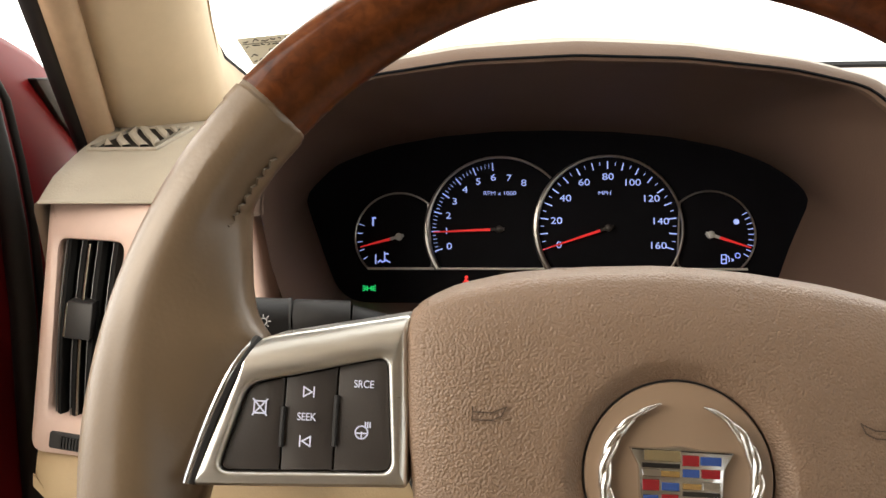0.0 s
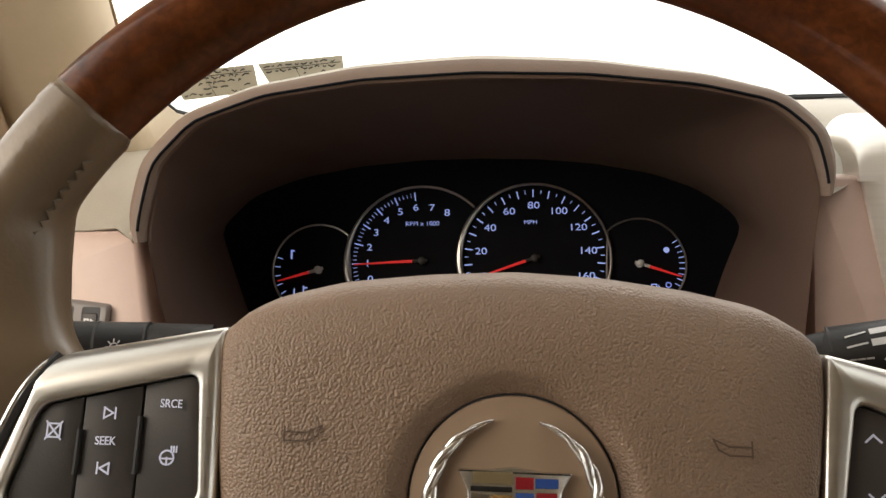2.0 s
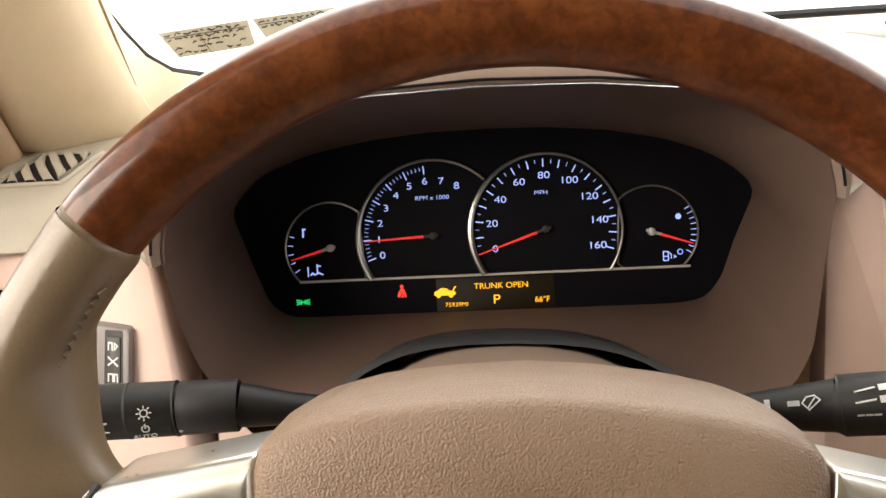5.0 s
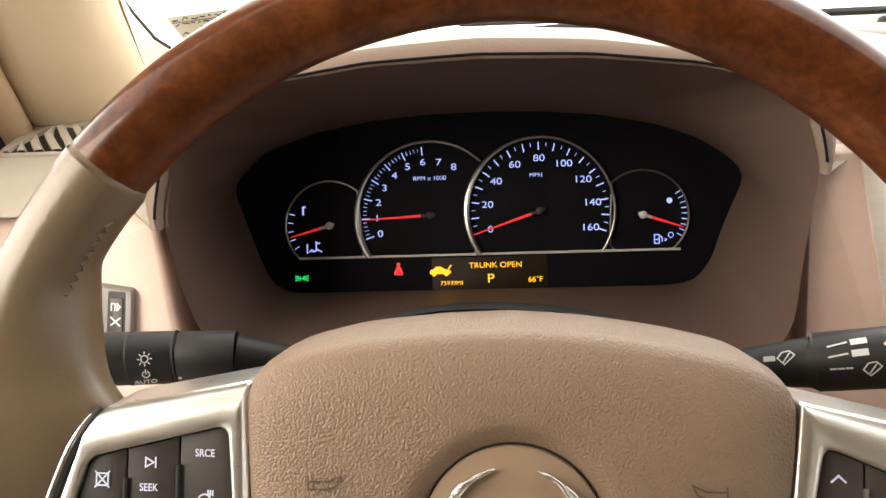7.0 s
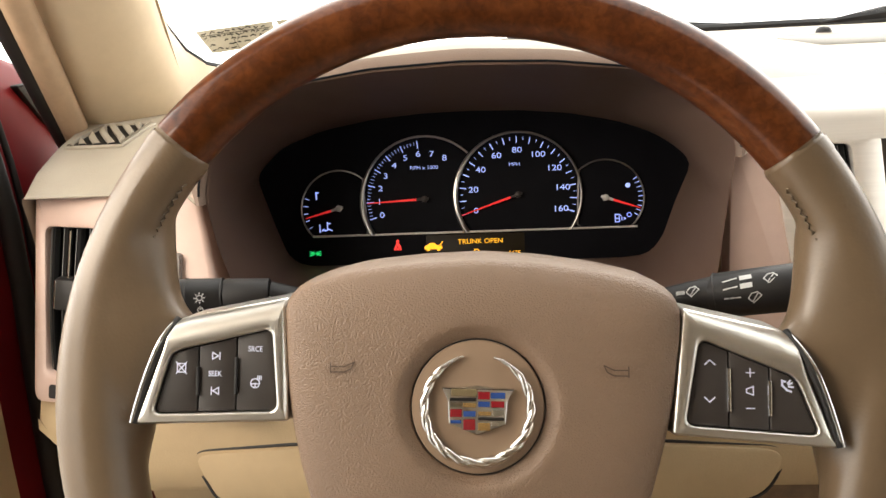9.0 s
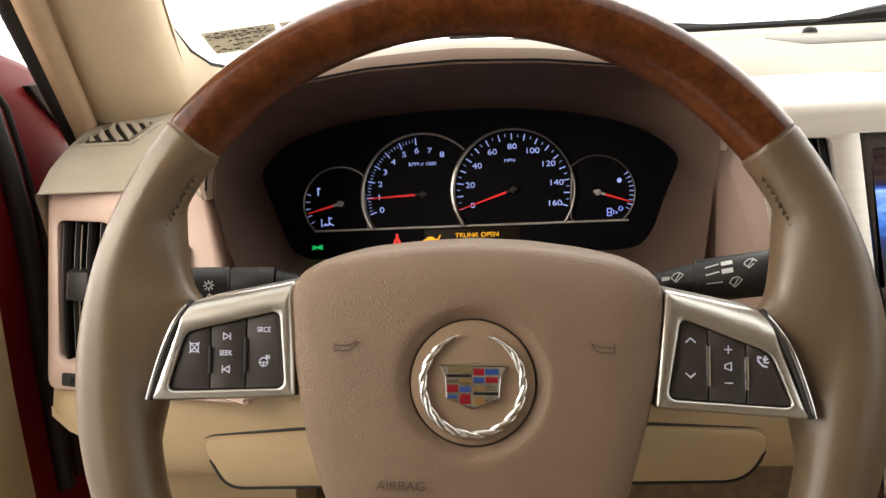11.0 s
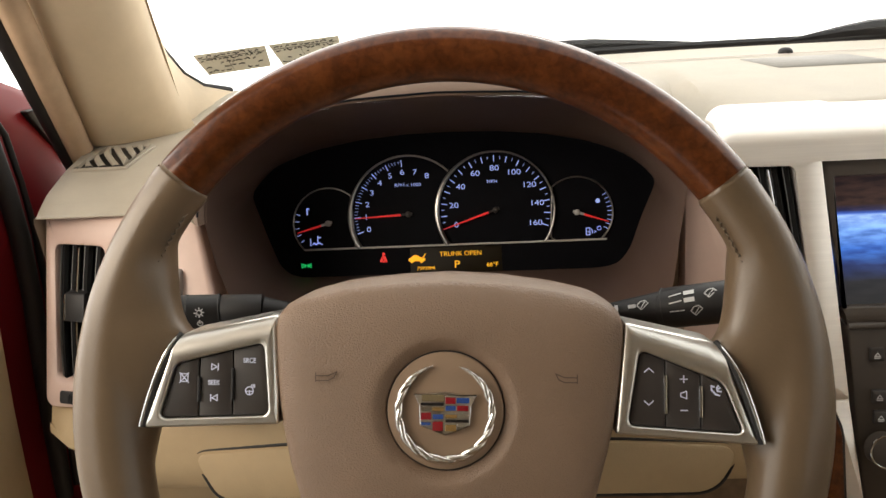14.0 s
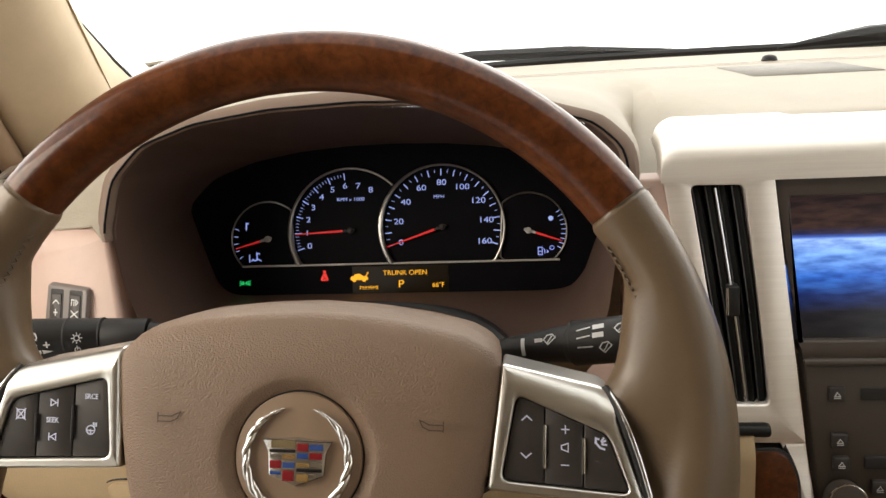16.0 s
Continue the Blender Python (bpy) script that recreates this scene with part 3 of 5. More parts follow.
# ---- headlamp and dimmer switch ----
M_PLATE = mat("grey_switch_plate", (0.16, 0.14, 0.13), 0.45, vary=0.08)
sw = thing("dimmer_switch", CAR, "black twin rocker switch panel in a grey bezel", "switch")
o = rounded([(-0.2540, -0.0135), (-0.2555, -0.050), (-0.2175, -0.0475), (-0.2170, -0.0160)], 0.0025, 3)
part("bezel", on_face(slab(o, -0.003, 0.0035, 0.0012), face_y), M_PLATE, sw, "grey plastic switch plate")
for x0, x1, marks in ((-0.2505, -0.2385, 0), (-0.2330, -0.2210, 1)):
    part("rocker_gap", on_face(slab(rounded([(x0, -0.0165), (x0 - 0.0005, -0.0470), (x1, -0.0460), (x1, -0.0165)], 0.0012, 3), 0.0, 0.0037, 0.0002), face_y), M_RUBBER, sw)
    part("rocker", on_face(slab(rounded([(x0 + 0.0009, -0.0195), (x0 + 0.0005, -0.0460), (x1 - 0.0014, -0.0455), (x1 - 0.0014, -0.0195)], 0.001, 3), 0.001, 0.0047, 0.0008), face_y), M_BUTTON, sw)
    xm = (x0 + x1) / 2
    if marks:
        lines = [[(xm - 0.003, -0.026), (xm - 0.003, -0.0225), (xm - 0.0005, -0.0225), (xm - 0.0005, -0.026)], [(xm + 0.001, -0.026), (xm + 0.001, -0.0225), (xm + 0.003, -0.024), (xm + 0.001, -0.026)],
                 [(xm - 0.003, -0.030), (xm + 0.003, -0.034)], [(xm - 0.003, -0.034), (xm + 0.003, -0.030)], [(xm - 0.003, -0.0420), (xm - 0.003, -0.0385), (xm, -0.0385), (xm, -0.0420)], [(xm + 0.001, -0.0420), (xm + 0.001, -0.0385), (xm + 0.003, -0.0385), (xm + 0.003, -0.0420)]]
    else:
        lines = [[(xm - 0.0028, -0.026), (xm, -0.0235), (xm + 0.0028, -0.026)], [(xm, -0.030), (xm, -0.034)], [(xm - 0.0016, -0.032), (xm + 0.0016, -0.032)], [(xm - 0.0028, -0.0385), (xm, -0.041), (xm + 0.0028, -0.0385)]]
    part("mark", on_face(strips(lines, 0.0008, 0.0048), face_y), M_PRINT, sw)

# ---- instruments ----
CLM = CAR @ pose(0, 0.3757, 0, 72, 0, 0)
ic = thing("instrument_cluster", CLM, "black instrument cluster with four lit dials and warning lamps", "instrument cluster")
face = [(CL_C[0] + back[q] * 1.10 * math.cos(q * math.tau / NP), back[q] * 1.10 * math.sin(q * math.tau / NP)) for q in range(NP)]
part("face", slab(face, -0.03, -0.006, 0.0005), M_FACE, ic, "matt black dial plate")
BAR = -0.0515


def cut_arc(cx, cy, r, step=4):
    """The stretch of a circle above the bright bar, counter-clockwise from the right."""
    a = math.degrees(math.asin(max(-1, min(1, (BAR - cy) / r))))
    return [(cx + r * math.cos(radians(a + (180 - 2 * a) * i / 60)), cy + r * math.sin(radians(a + (180 - 2 * a) * i / 60))) for i in range(61)]


HUBS = [("coolant_gauge", -0.1319, -0.0269, 0.0342, 0.031, 195.0), ("rev_counter", -0.0543, -0.0211, 0.0560, 0.051, 182.5), ("speedometer", 0.0289, -0.0201, 0.0555, 0.053, 198.5), ("fuel_gauge", 0.1053, -0.0254, 0.0335, 0.031, -18.5)]
GAUGES = {}
for name, cx, cy, r, ln, ang in HUBS:
    big = r > 0.05
    pts = cut_arc(cx, cy, r)
    if name == "rev_counter":
        pts = [p for p in pts if (p[0] - 0.0289) ** 2 + (p[1] + 0.0201) ** 2 > 0.0565 ** 2]
    if name == "coolant_gauge":
        pts = [p for p in pts if (p[0] + 0.0543) ** 2 + (p[1] + 0.0211) ** 2 > 0.057 ** 2]
    if name == "fuel_gauge":
        pts = [p for p in pts if (p[0] - 0.0289) ** 2 + (p[1] + 0.0201) ** 2 > 0.057 ** 2]
    w = [(0.0011 + 0.0014 * smooth(0.5, 0.9, k / len(pts)) if big else 0.0008) for k in range(len(pts))]
    g = part("dial_ring", tube([(x, y, -0.003 if big else -0.0045) for x, y in pts], w, 8), M_RING, ic, "bright chrome dial ring" if big else "thin chrome dial ring")
    GAUGES[name] = g
    a = radians(ang)
    d, s = Vector((math.cos(a), math.sin(a))), Vector((-math.sin(a), math.cos(a)))
    c = Vector((cx, cy))
    quad = [c + d * 0.006 + s * 0.0011, c + d * ln + s * 0.0004, c + d * ln - s * 0.0004, c + d * 0.006 - s * 0.0011]
    part("needle", slab([tuple(p) for p in quad], -0.0035, -0.0022, 0.0002), E_NEEDLE, ic, "slim red needle")
    tail = [c - d * 0.004 + s * 0.0012, c + d * 0.007 + s * 0.0011, c + d * 0.007 - s * 0.0011, c - d * 0.004 - s * 0.0012]
    part("needle_tail", slab([tuple(p) for p in tail], -0.0034, -0.0021, 0.0002), M_PRINT if not big else M_BUTTON, ic)
    part("hub_cap", lathe([(0.0028, -0.006), (0.0028, -0.0018), (0.0022, -0.0012), (0.0001, -0.001)], cx, cy, 20), M_BUTTON if big else M_PRINT, ic)
part("bright_bar", tube([(-0.1560, BAR, -0.0035), (0.1320, BAR, -0.0035)], 0.0010, 8), M_BAR, ic, "thin bright bar under the dials")


def ticks(cx, cy, a0, a1, n, r0, r1, w, material):
    for k in range(n + 1):
        a = radians(a0 + (a1 - a0) * k / n)
        p, q = (cx + r0 * math.cos(a), cy + r0 * math.sin(a)), (cx + r1 * math.cos(a), cy + r1 * math.sin(a))
        part("tick", strips([[p, q]], w, -0.0058), material, ic, smooth=False)


ticks(0.0289, -0.0201, 198.5, -18.5, 16, 0.0465, 0.0515, 0.0009, E_WHITE)
ticks(0.0289, -0.0201, 191.7, -11.7, 15, 0.0490, 0.0513, 0.0005, E_WHITE)
ticks(-0.0543, -0.0211, 198.8, 96.0, 6, 0.0465, 0.0520, 0.0009, E_WHITE)
ticks(-0.0543, -0.0211, 195.4, 99.4, 28, 0.0490, 0.0515, 0.0004, E_WHITE)
ticks(-0.1319, -0.0269, 162, 212, 4, 0.0290, 0.0325, 0.0006, E_WHITE)
ticks(0.1053, -0.0254, 32, -30, 8, 0.0290, 0.0325, 0.0006, E_WHITE)
for k in range(9):
    a = radians(198.8 - 17.05 * k)
    lettering(str(k), 0.0072, -0.0543 + 0.0408 * math.cos(a), -0.0211 + 0.0408 * math.sin(a), -0.0058, E_WHITE, ic, "numeral", wide=1.28)
    a = radians(199.2 - 27.4 * k)
    lettering(str(20 * k), 0.0072, 0.0289 + 0.0397 * math.cos(a), -0.0201 + 0.0397 * math.sin(a), -0.0058, E_WHITE, ic, "numeral", wide=1.28)
lettering("RPM x 1000", 0.0045, -0.0540, 0.0071, -0.0058, E_WHITE, ic, wide=1.15)
lettering("MPH", 0.0042, 0.0266, 0.0070, -0.0058, E_WHITE, ic, wide=1.2)
# small gauge symbols
part("cold_mark", strips([[(-0.1525, -0.0175), (-0.1525, -0.0120)], [(-0.1525, -0.0120), (-0.1510, -0.0120)]], 0.0013, -0.0058), E_WHITE, ic)
part("heat_mark", strips([[(-0.1430, -0.0455), (-0.1430, -0.0390)], [(-0.1480, -0.0465), (-0.1465, -0.0450), (-0.1450, -0.0465), (-0.1420, -0.0450), (-0.1390, -0.0465)], [(-0.1430, -0.0400), (-0.1405, -0.0400)], [(-0.1500, -0.0475), (-0.1500, -0.0410)]], 0.0010, -0.0058), E_WHITE, ic)
part("full_dot", lathe([(0.0021, -0.006), (0.0021, -0.0055), (0.0001, -0.0055)], 0.1252, -0.0152, 20), E_WHITE, ic)
part("pump_mark", strips([[(0.1135, -0.0470), (0.1135, -0.0405), (0.1170, -0.0405), (0.1170, -0.0470), (0.1135, -0.0470)], [(0.1135, -0.0440), (0.1170, -0.0440)], [(0.1182, -0.0415), (0.1192, -0.0430), (0.1192, -0.0455)], [(0.1212, -0.0435), (0.1224, -0.0443), (0.1212, -0.0451)]], 0.0007, -0.0058), E_WHITE, ic)
part("ring_mark", strips([arc(0.1256, -0.0410, 0.0018, 0, 360, 16)], 0.0005, -0.0058), E_WHITE, ic)
# message display and lamps
part("message_display", slab(rounded([(-0.054, -0.0535), (-0.054, -0.0790), (0.0335, -0.0790), (0.0335, -0.0535)], 0.001, 2), -0.0062, -0.0056, 0.0002), M_DISPLAY, ic, "dim amber message display")
lettering("TRUNK OPEN", 0.0060, -0.0056, -0.0602, -0.0052, E_AMBER, ic, wide=1.08)
lettering("P", 0.0096, -0.0094, -0.0705, -0.0052, E_AMBER, ic, wide=1.15)
lettering("75939MI", 0.0044, -0.0391, -0.0732, -0.0052, E_AMBER, ic, wide=1.12)
lettering("66°F", 0.0060, 0.0243, -0.0717, -0.0052, E_AMBER, ic, wide=1.0)
# car with its boot lid up
CARP = [(-8.2, -1.6), (-7.6, -2.4), (7.6, -2.4), (8.2, -1.2), (7.8, 0.2), (5.6, 0.9), (3.2, 1.2), (0.8, 3.2), (-3.6, 3.2), (-5.2, 1.2), (-7.6, 0.8)]
bm = slab(rounded([(-0.0476 + x * 0.001, -0.0636 + y * 0.001) for x, y in CARP], 0.0006, 2), -0.0058, -0.0052, 0.0001)
strips([[(-0.0476 + 0.0062, -0.0622), (-0.0476 + 0.0080, -0.0596)]], 0.0010, -0.0056, bm)
for x in (-0.0523, -0.0431):
    lathe([(0.0017, -0.0058), (0.0017, -0.0051), (0.0001, -0.0051)], x, -0.0660, 14, bm)
part("boot_lamp", bm, E_AMBER, ic, "amber open-boot lamp")
# seated figure with a belt
bm = lathe([(0.0013, -0.0058), (0.0013, -0.0052), (0.0001, -0.0052)], -0.0797, -0.0580, 14)
slab(rounded([(-0.0797 + x * 0.001, -0.0640 + y * 0.001) for x, y in ((-1.2, 4.3), (-2.3, 2.2), (-3.4, -1.0), (-3.0, -2.0), (3.0, -2.0), (3.4, -1.0), (2.3, 2.2), (1.2, 4.3))], 0.0007, 2), -0.0058, -0.0052, 0.0001, bm)
part("belt_lamp", bm, E_RED, ic, "red seat-belt lamp")
bm = strips([[(-0.0816, -0.0606), (-0.0779, -0.0655)], [(-0.0812, -0.0655), (-0.0797, -0.0634)]], 0.0006, -0.0051)
part("belt_line", bm, M_FACE, ic)
gx, gy = -0.1548, -0.0667
bm = strips([[(gx - 0.0015, gy - 0.0015), (gx - 0.0015, gy + 0.0015)], [(gx + 0.0015, gy - 0.0015), (gx + 0.0015, gy + 0.0015)], [(gx - 0.0012, gy), (gx + 0.0012, gy)], *[[(gx + s * 0.0027, gy + k * 0.0011), (gx + s * 0.0048, gy + k * 0.0018)] for s in (-1, 1) for k in (-1, 0, 1)]], 0.0008, -0.0056)
part("sidelamp_lamp", bm, E_GREEN, ic, "green side-lamp light")

# ---- steering column and stalks ----
col = thing("steering_column", COLUMN, "tan plastic steering column shroud with a black boot", "steering column")
NE = 40


def ellipse(a, b, z, cy=-0.026, p=2.4):
    out = []
    for q in range(NE):
        c, s = math.cos(q * math.tau / NE), math.sin(q * math.tau / NE)
        out.append((math.copysign(abs(c) ** (2 / p), c) * a, cy + math.copysign(abs(s) ** (2 / p), s) * b, z))
    return out


part("shroud", loft([ellipse(0.070, 0.046, -0.045), ellipse(0.078, 0.054, -0.05), ellipse(0.083, 0.062, -0.10), ellipse(0.088, 0.068, -0.195), ellipse(0.088, 0.068, -0.24)], cap_start=True), M_HOOD, col)
part("boot", loft([ellipse(0.104, 0.068, -0.170, p=2.6), ellipse(0.108, 0.071, -0.174, p=2.6), ellipse(0.108, 0.071, -0.26, p=2.6), ellipse(0.100, 0.066, -0.262, p=2.6)]), M_RUBBER, col, "black rubber boot round the column")

stalk = thing("wiper_stalk", CAR, "black wiper stalk with white printed symbols", "stalk")
part("arm", tube([(0.070, 0.135, -0.036), (0.10, 0.124, -0.0255), (0.132, 0.112, -0.0165)], [0.0055, 0.0080, 0.0112], 20), M_BLACK, stalk)
part("knob", tube([(0.1325, 0.112, -0.0165), (0.1332, 0.1115, -0.0163), (0.176, 0.098, -0.0065), (0.180, 0.0965, -0.0058), (0.182, 0.0955, -0.0055)], [0.0115, 0.0128, 0.0132, 0.012, 0.007], 20), M_BLACK, stalk, "black twist end of the stalk")
AX = Vector((0.0435, -0.0135, 0.0098)).normalized()
NV = (Vector((-0.2, -0.9, 0.42)) - AX * AX.dot(Vector((-0.2, -0.9, 0.42)))).normalized()
UV_ = NV.cross(AX)
STALK_FACE = Matrix(((AX.x, UV_.x, NV.x, 0.1325), (AX.y, UV_.y, NV.y, 0.112), (AX.z, UV_.z, NV.z, -0.0165), (0, 0, 0, 1)))


def stalk_mark(name, lines, w=0.0007, r=0.0132):
    """Printed lines bent round the stalk; x runs along it, y round it."""
    bm = strips([[(a[0] + (b[0] - a[0]) * k / 3, a[1] + (b[1] - a[1]) * k / 3) for a, b in zip(ln, ln[1:]) for k in range(4)] for ln in lines], w, 0.0)
    for v in bm.verts:
        a = v.co.y / r
        v.co = Vector((v.co.x, (r + v.co.z) * math.sin(a), (r + v.co.z) * math.cos(a)))
    ob = part(name, bm, M_PRINT, stalk)
    ob.matrix_basis = STALK_FACE
    return ob


stalk_mark("line_mark", [[(0.006, 0.0065), (0.013, 0.0080)], [(0.006, 0.0020), (0.013, 0.0030)], [(0.006, -0.0030), (0.008, -0.0030)], [(0.009, -0.0030), (0.011, -0.0030)], [(0.012, -0.0030), (0.014, -0.0030)]])
stalk_mark("bar_mark", [[(0.016, 0.0080), (0.0195, 0.0083)], [(0.016, 0.0030), (0.0195, 0.0032)]], 0.0028)
wiper_icon = [[(0.0, 0.0), (0.003, 0.004)], [(-0.002, 0.002), (0.0, 0.0045), (0.003, 0.005), (0.005, 0.003)], [(-0.002, 0.002), (0.0005, -0.0008), (0.005, 0.003)]]
stalk_mark("wiper_mark", [[(x + 0.020, y - 0.006) for x, y in ln] for ln in wiper_icon], 0.0005)
stalk_mark("wiper_mark", [[(x + 0.029, y + 0.004) for x, y in ln] for ln in wiper_icon], 0.0005)
stalk_mark("wiper_mark", [[(x - 0.012, y + 0.001) for x, y in ln] for ln in wiper_icon], 0.0005, 0.0118)
stalk_mark("arrow_mark", [[(-0.016, 0.003), (-0.0185, 0.003)]], 0.0022, 0.0112)
stalk_mark("bar_mark", [[(-0.0275, 0.004), (-0.0275, 0.0)], [(-0.0275, -0.001), (-0.0275, -0.004)]], 0.0022, 0.0098)
part("groove", tube([(0.1326, 0.11195, -0.0165), (0.1334, 0.1117, -0.0163)], 0.0130, 24), M_RUBBER, stalk)

stalk = thing("turn_signal_stalk", CAR, "black turn-signal stalk with white printed lamp symbols", "stalk")
part("arm", tube([(-0.072, 0.139, -0.0285), (-0.105, 0.132, -0.0215), (-0.128, 0.128, -0.0165)], [0.0055, 0.0075, 0.0102], 20), M_BLACK, stalk)
part("collar", tube([(-0.127, 0.128, -0.0165), (-0.128, 0.128, -0.0165), (-0.153, 0.1235, -0.0145), (-0.154, 0.1235, -0.0145)], [0.0100, 0.0120, 0.0122, 0.011], 20), M_BLACK, stalk)
part("knob", tube([(-0.1545, 0.1235, -0.0145), (-0.1555, 0.1233, -0.0144), (-0.205, 0.115, -0.011), (-0.209, 0.1145, -0.0108)], [0.0112, 0.0124, 0.0126, 0.009], 20), M_BLACK, stalk, "black twist end of the stalk")
ob = part("lamp_symbol", strips([arc(0, 0, 0.0024, 0, 360, 16), *[[(0.0036 * math.cos(a * 0.785), 0.0036 * math.sin(a * 0.785)), (0.0048 * math.cos(a * 0.785), 0.0048 * math.sin(a * 0.785))] for a in range(8)]], 0.0007, 0), M_PRINT, stalk)
ob.matrix_basis = pose(-0.1640, 0.1096, -0.0085, 66, 0, 9) @ Matrix.Diagonal((0.65, 0.65, 1, 1))
ob = part("cruise_symbol", strips([arc(0, 0, 0.0040, -30, 210, 14), [(0, 0), (0.003, 0.003)], [(-0.006, -0.006), (0.004, -0.006)]], 0.0008, 0), M_PRINT, stalk)
ob.matrix_basis = pose(-0.1900, 0.1050, -0.0060, 68, 0, 9) @ Matrix.Diagonal((0.8, 0.8, 1, 1))
ob = part("power_symbol", strips([arc(0, 0, 0.0021, 120, 420, 16), [(0, 0.0004), (0, 0.0030)]], 0.0007, 0), M_PRINT, stalk)
ob.matrix_basis = pose(-0.1640, 0.1085, -0.0156, 90, 0, 9) @ Matrix.Diagonal((0.75, 0.75, 1, 1))
ob = lettering("AUTO", 0.0034, 0, 0, 0, M_PRINT, stalk, wide=1.25)
ob.matrix_basis = pose(-0.1648, 0.1088, -0.0196, 100, 0, 9) @ Matrix.Diagonal((1.1, 0.8, 1, 1))
ob = part("pointer_dot", lathe([(0.0009, 0), (0.0009, 0.0003), (0.0001, 0.0003)], 0, 0, 14), M_PRINT, stalk)
ob.matrix_basis = pose(-0.1505, 0.1132, -0.0200, 116, 0, 9)
ob = part("plus_symbol", strips([[(-0.0016, 0), (0.0016, 0)], [(0, -0.0016), (0, 0.0016)]], 0.0008, 0), M_PRINT, stalk)
ob.matrix_basis = pose(-0.1815, 0.1057, -0.0110, 86, 0, 9)
ob = part("arrow_symbol", slab([(-0.0075, 0.0011), (-0.0075, -0.0011), (-0.0010, -0.0011), (-0.0010, 0.0011)], -0.0002, 0.0002, 0.00005, slab([(0.0, 0.0013), (0.0, -0.0013), (0.0055, 0.0)], -0.0002, 0.0002, 0.00005)), M_PRINT, stalk)
ob.matrix_basis = pose(-0.1845, 0.1053, -0.0155, 98, 0, 9)
for x, y, z in ((-0.1542, 0.1236, -0.0145), (-0.1745, 0.1202, -0.0131)):
    part("groove", tube([(x, y, z), (x - 0.0011, y - 0.0002, z)], 0.01275, 24), M_RUBBER, stalk)

# ---- steering wheel ----
wheel = thing("steering_wheel", COLUMN, "tan leather and burl wood steering wheel with metal spokes", "steering wheel")
RC = (0.0, -0.0255)
ZR = -0.010


def rim_arc(a0, a1, n, radius, tx, tz, seg=28):
    rings = []
    for i in range(n + 1):
        a = radians(a0 + (a1 - a0) * i / n)
        R, rx, rz = radius(math.degrees(a)), tx(math.degrees(a)), tz(math.degrees(a))
        rings.append([(RC[0] + (R + rx * math.cos(q * math.tau / seg)) * math.cos(a), RC[1] + (R + rx * math.cos(q * math.tau / seg)) * math.sin(a), ZR + rz * math.sin(q * math.tau / seg)) for q in range(seg)])
    return rings


def grip(deg):
    """How far the rim swells where the spokes meet it."""
    d = deg % 360
    return max(math.exp(-((d - 188) / 20) ** 2), math.exp(-((d - 352) / 20) ** 2), math.exp(-((d + 8) / 20) ** 2))


WOOD0, WOOD1 = 38.0, 140.5
wood_r = lambda d: 0.0150
part("wood_rim", loft(rim_arc(WOOD0, WOOD1, 72, lambda d: 0.1885, wood_r, lambda d: 0.0165), cap_start=True, cap_end=True), M_WOOD, wheel, "glossy burl walnut upper rim")
tx = lambda d: 0.0158 + 0.0042 * grip(d)
leather = loft(rim_arc(WOOD1 - 0.3, 360 + WOOD0 + 0.3, 150, lambda d: 0.2037 - tx(d), tx, lambda d: 0.0172 + 0.002 * grip(d)), cap_start=True, cap_end=True)
for d, sg in ((WOOD1 + 0.3, 1), (WOOD0 - 0.3, -1)):
    part("joint", loft(rim_arc(d - 0.35, d + 0.35, 2, lambda q: 0.1885, lambda q: 0.0147, lambda q: 0.0160)), M_STITCH, wheel)
    part("leather_lip", loft(rim_arc(d + sg * 0.5, d + sg * 2.6, 4, lambda q: 0.1880, lambda q: 0.0159, lambda q: 0.0172)), M_RIM, wheel)
# crossed stitching on the rim's inner side
for a0, a1 in ((145, 158), (205, 255), (285, 335), (22, 34)):
    line = []
    k = int((a1 - a0) * 1.6)
    for i in range(k + 1):
        d = a0 + (a1 - a0) * i / k
        a, R = radians(d), 0.2037 - 2 * tx(d) + 0.0006
        line.append((RC[0] + R * math.cos(a), RC[1] + R * math.sin(a), ZR + 0.007 + (0.0016 if i % 2 else -0.0016)))
    part("stitching", tube(line, 0.00055, 5), M_STITCH, wheel, "dark crossed stitching")

EX, EY = 0.0011, -0.0302
PAD = [(-0.0912, 0.0186), (-0.0905, 0.0014), (-0.0889, -0.0211), (-0.0862, -0.0392), (-0.0815, -0.0600), (-0.0757, -0.0780), (-0.0724, -0.0877), (-0.066, -0.102), (-0.052, -0.122), (-0.028, -0.137), (0.004, -0.141),
       (0.034, -0.137), (0.058, -0.122), (0.071, -0.102), (0.0768, -0.0847), (0.0806, -0.0705), (0.0853, -0.0530), (0.0887, -0.0380), (0.0918, -0.0207), (0.0943, 0.0015), (0.0945, 0.0190), (0.0810, 0.0280),
       (0.0570, 0.0334), (0.0297, 0.0370), (0.0017, 0.0384), (-0.0266, 0.0368), (-0.0550, 0.0335), (-0.0778, 0.0273)]
pr = polar(PAD, (EX, EY), 128)
rings = []
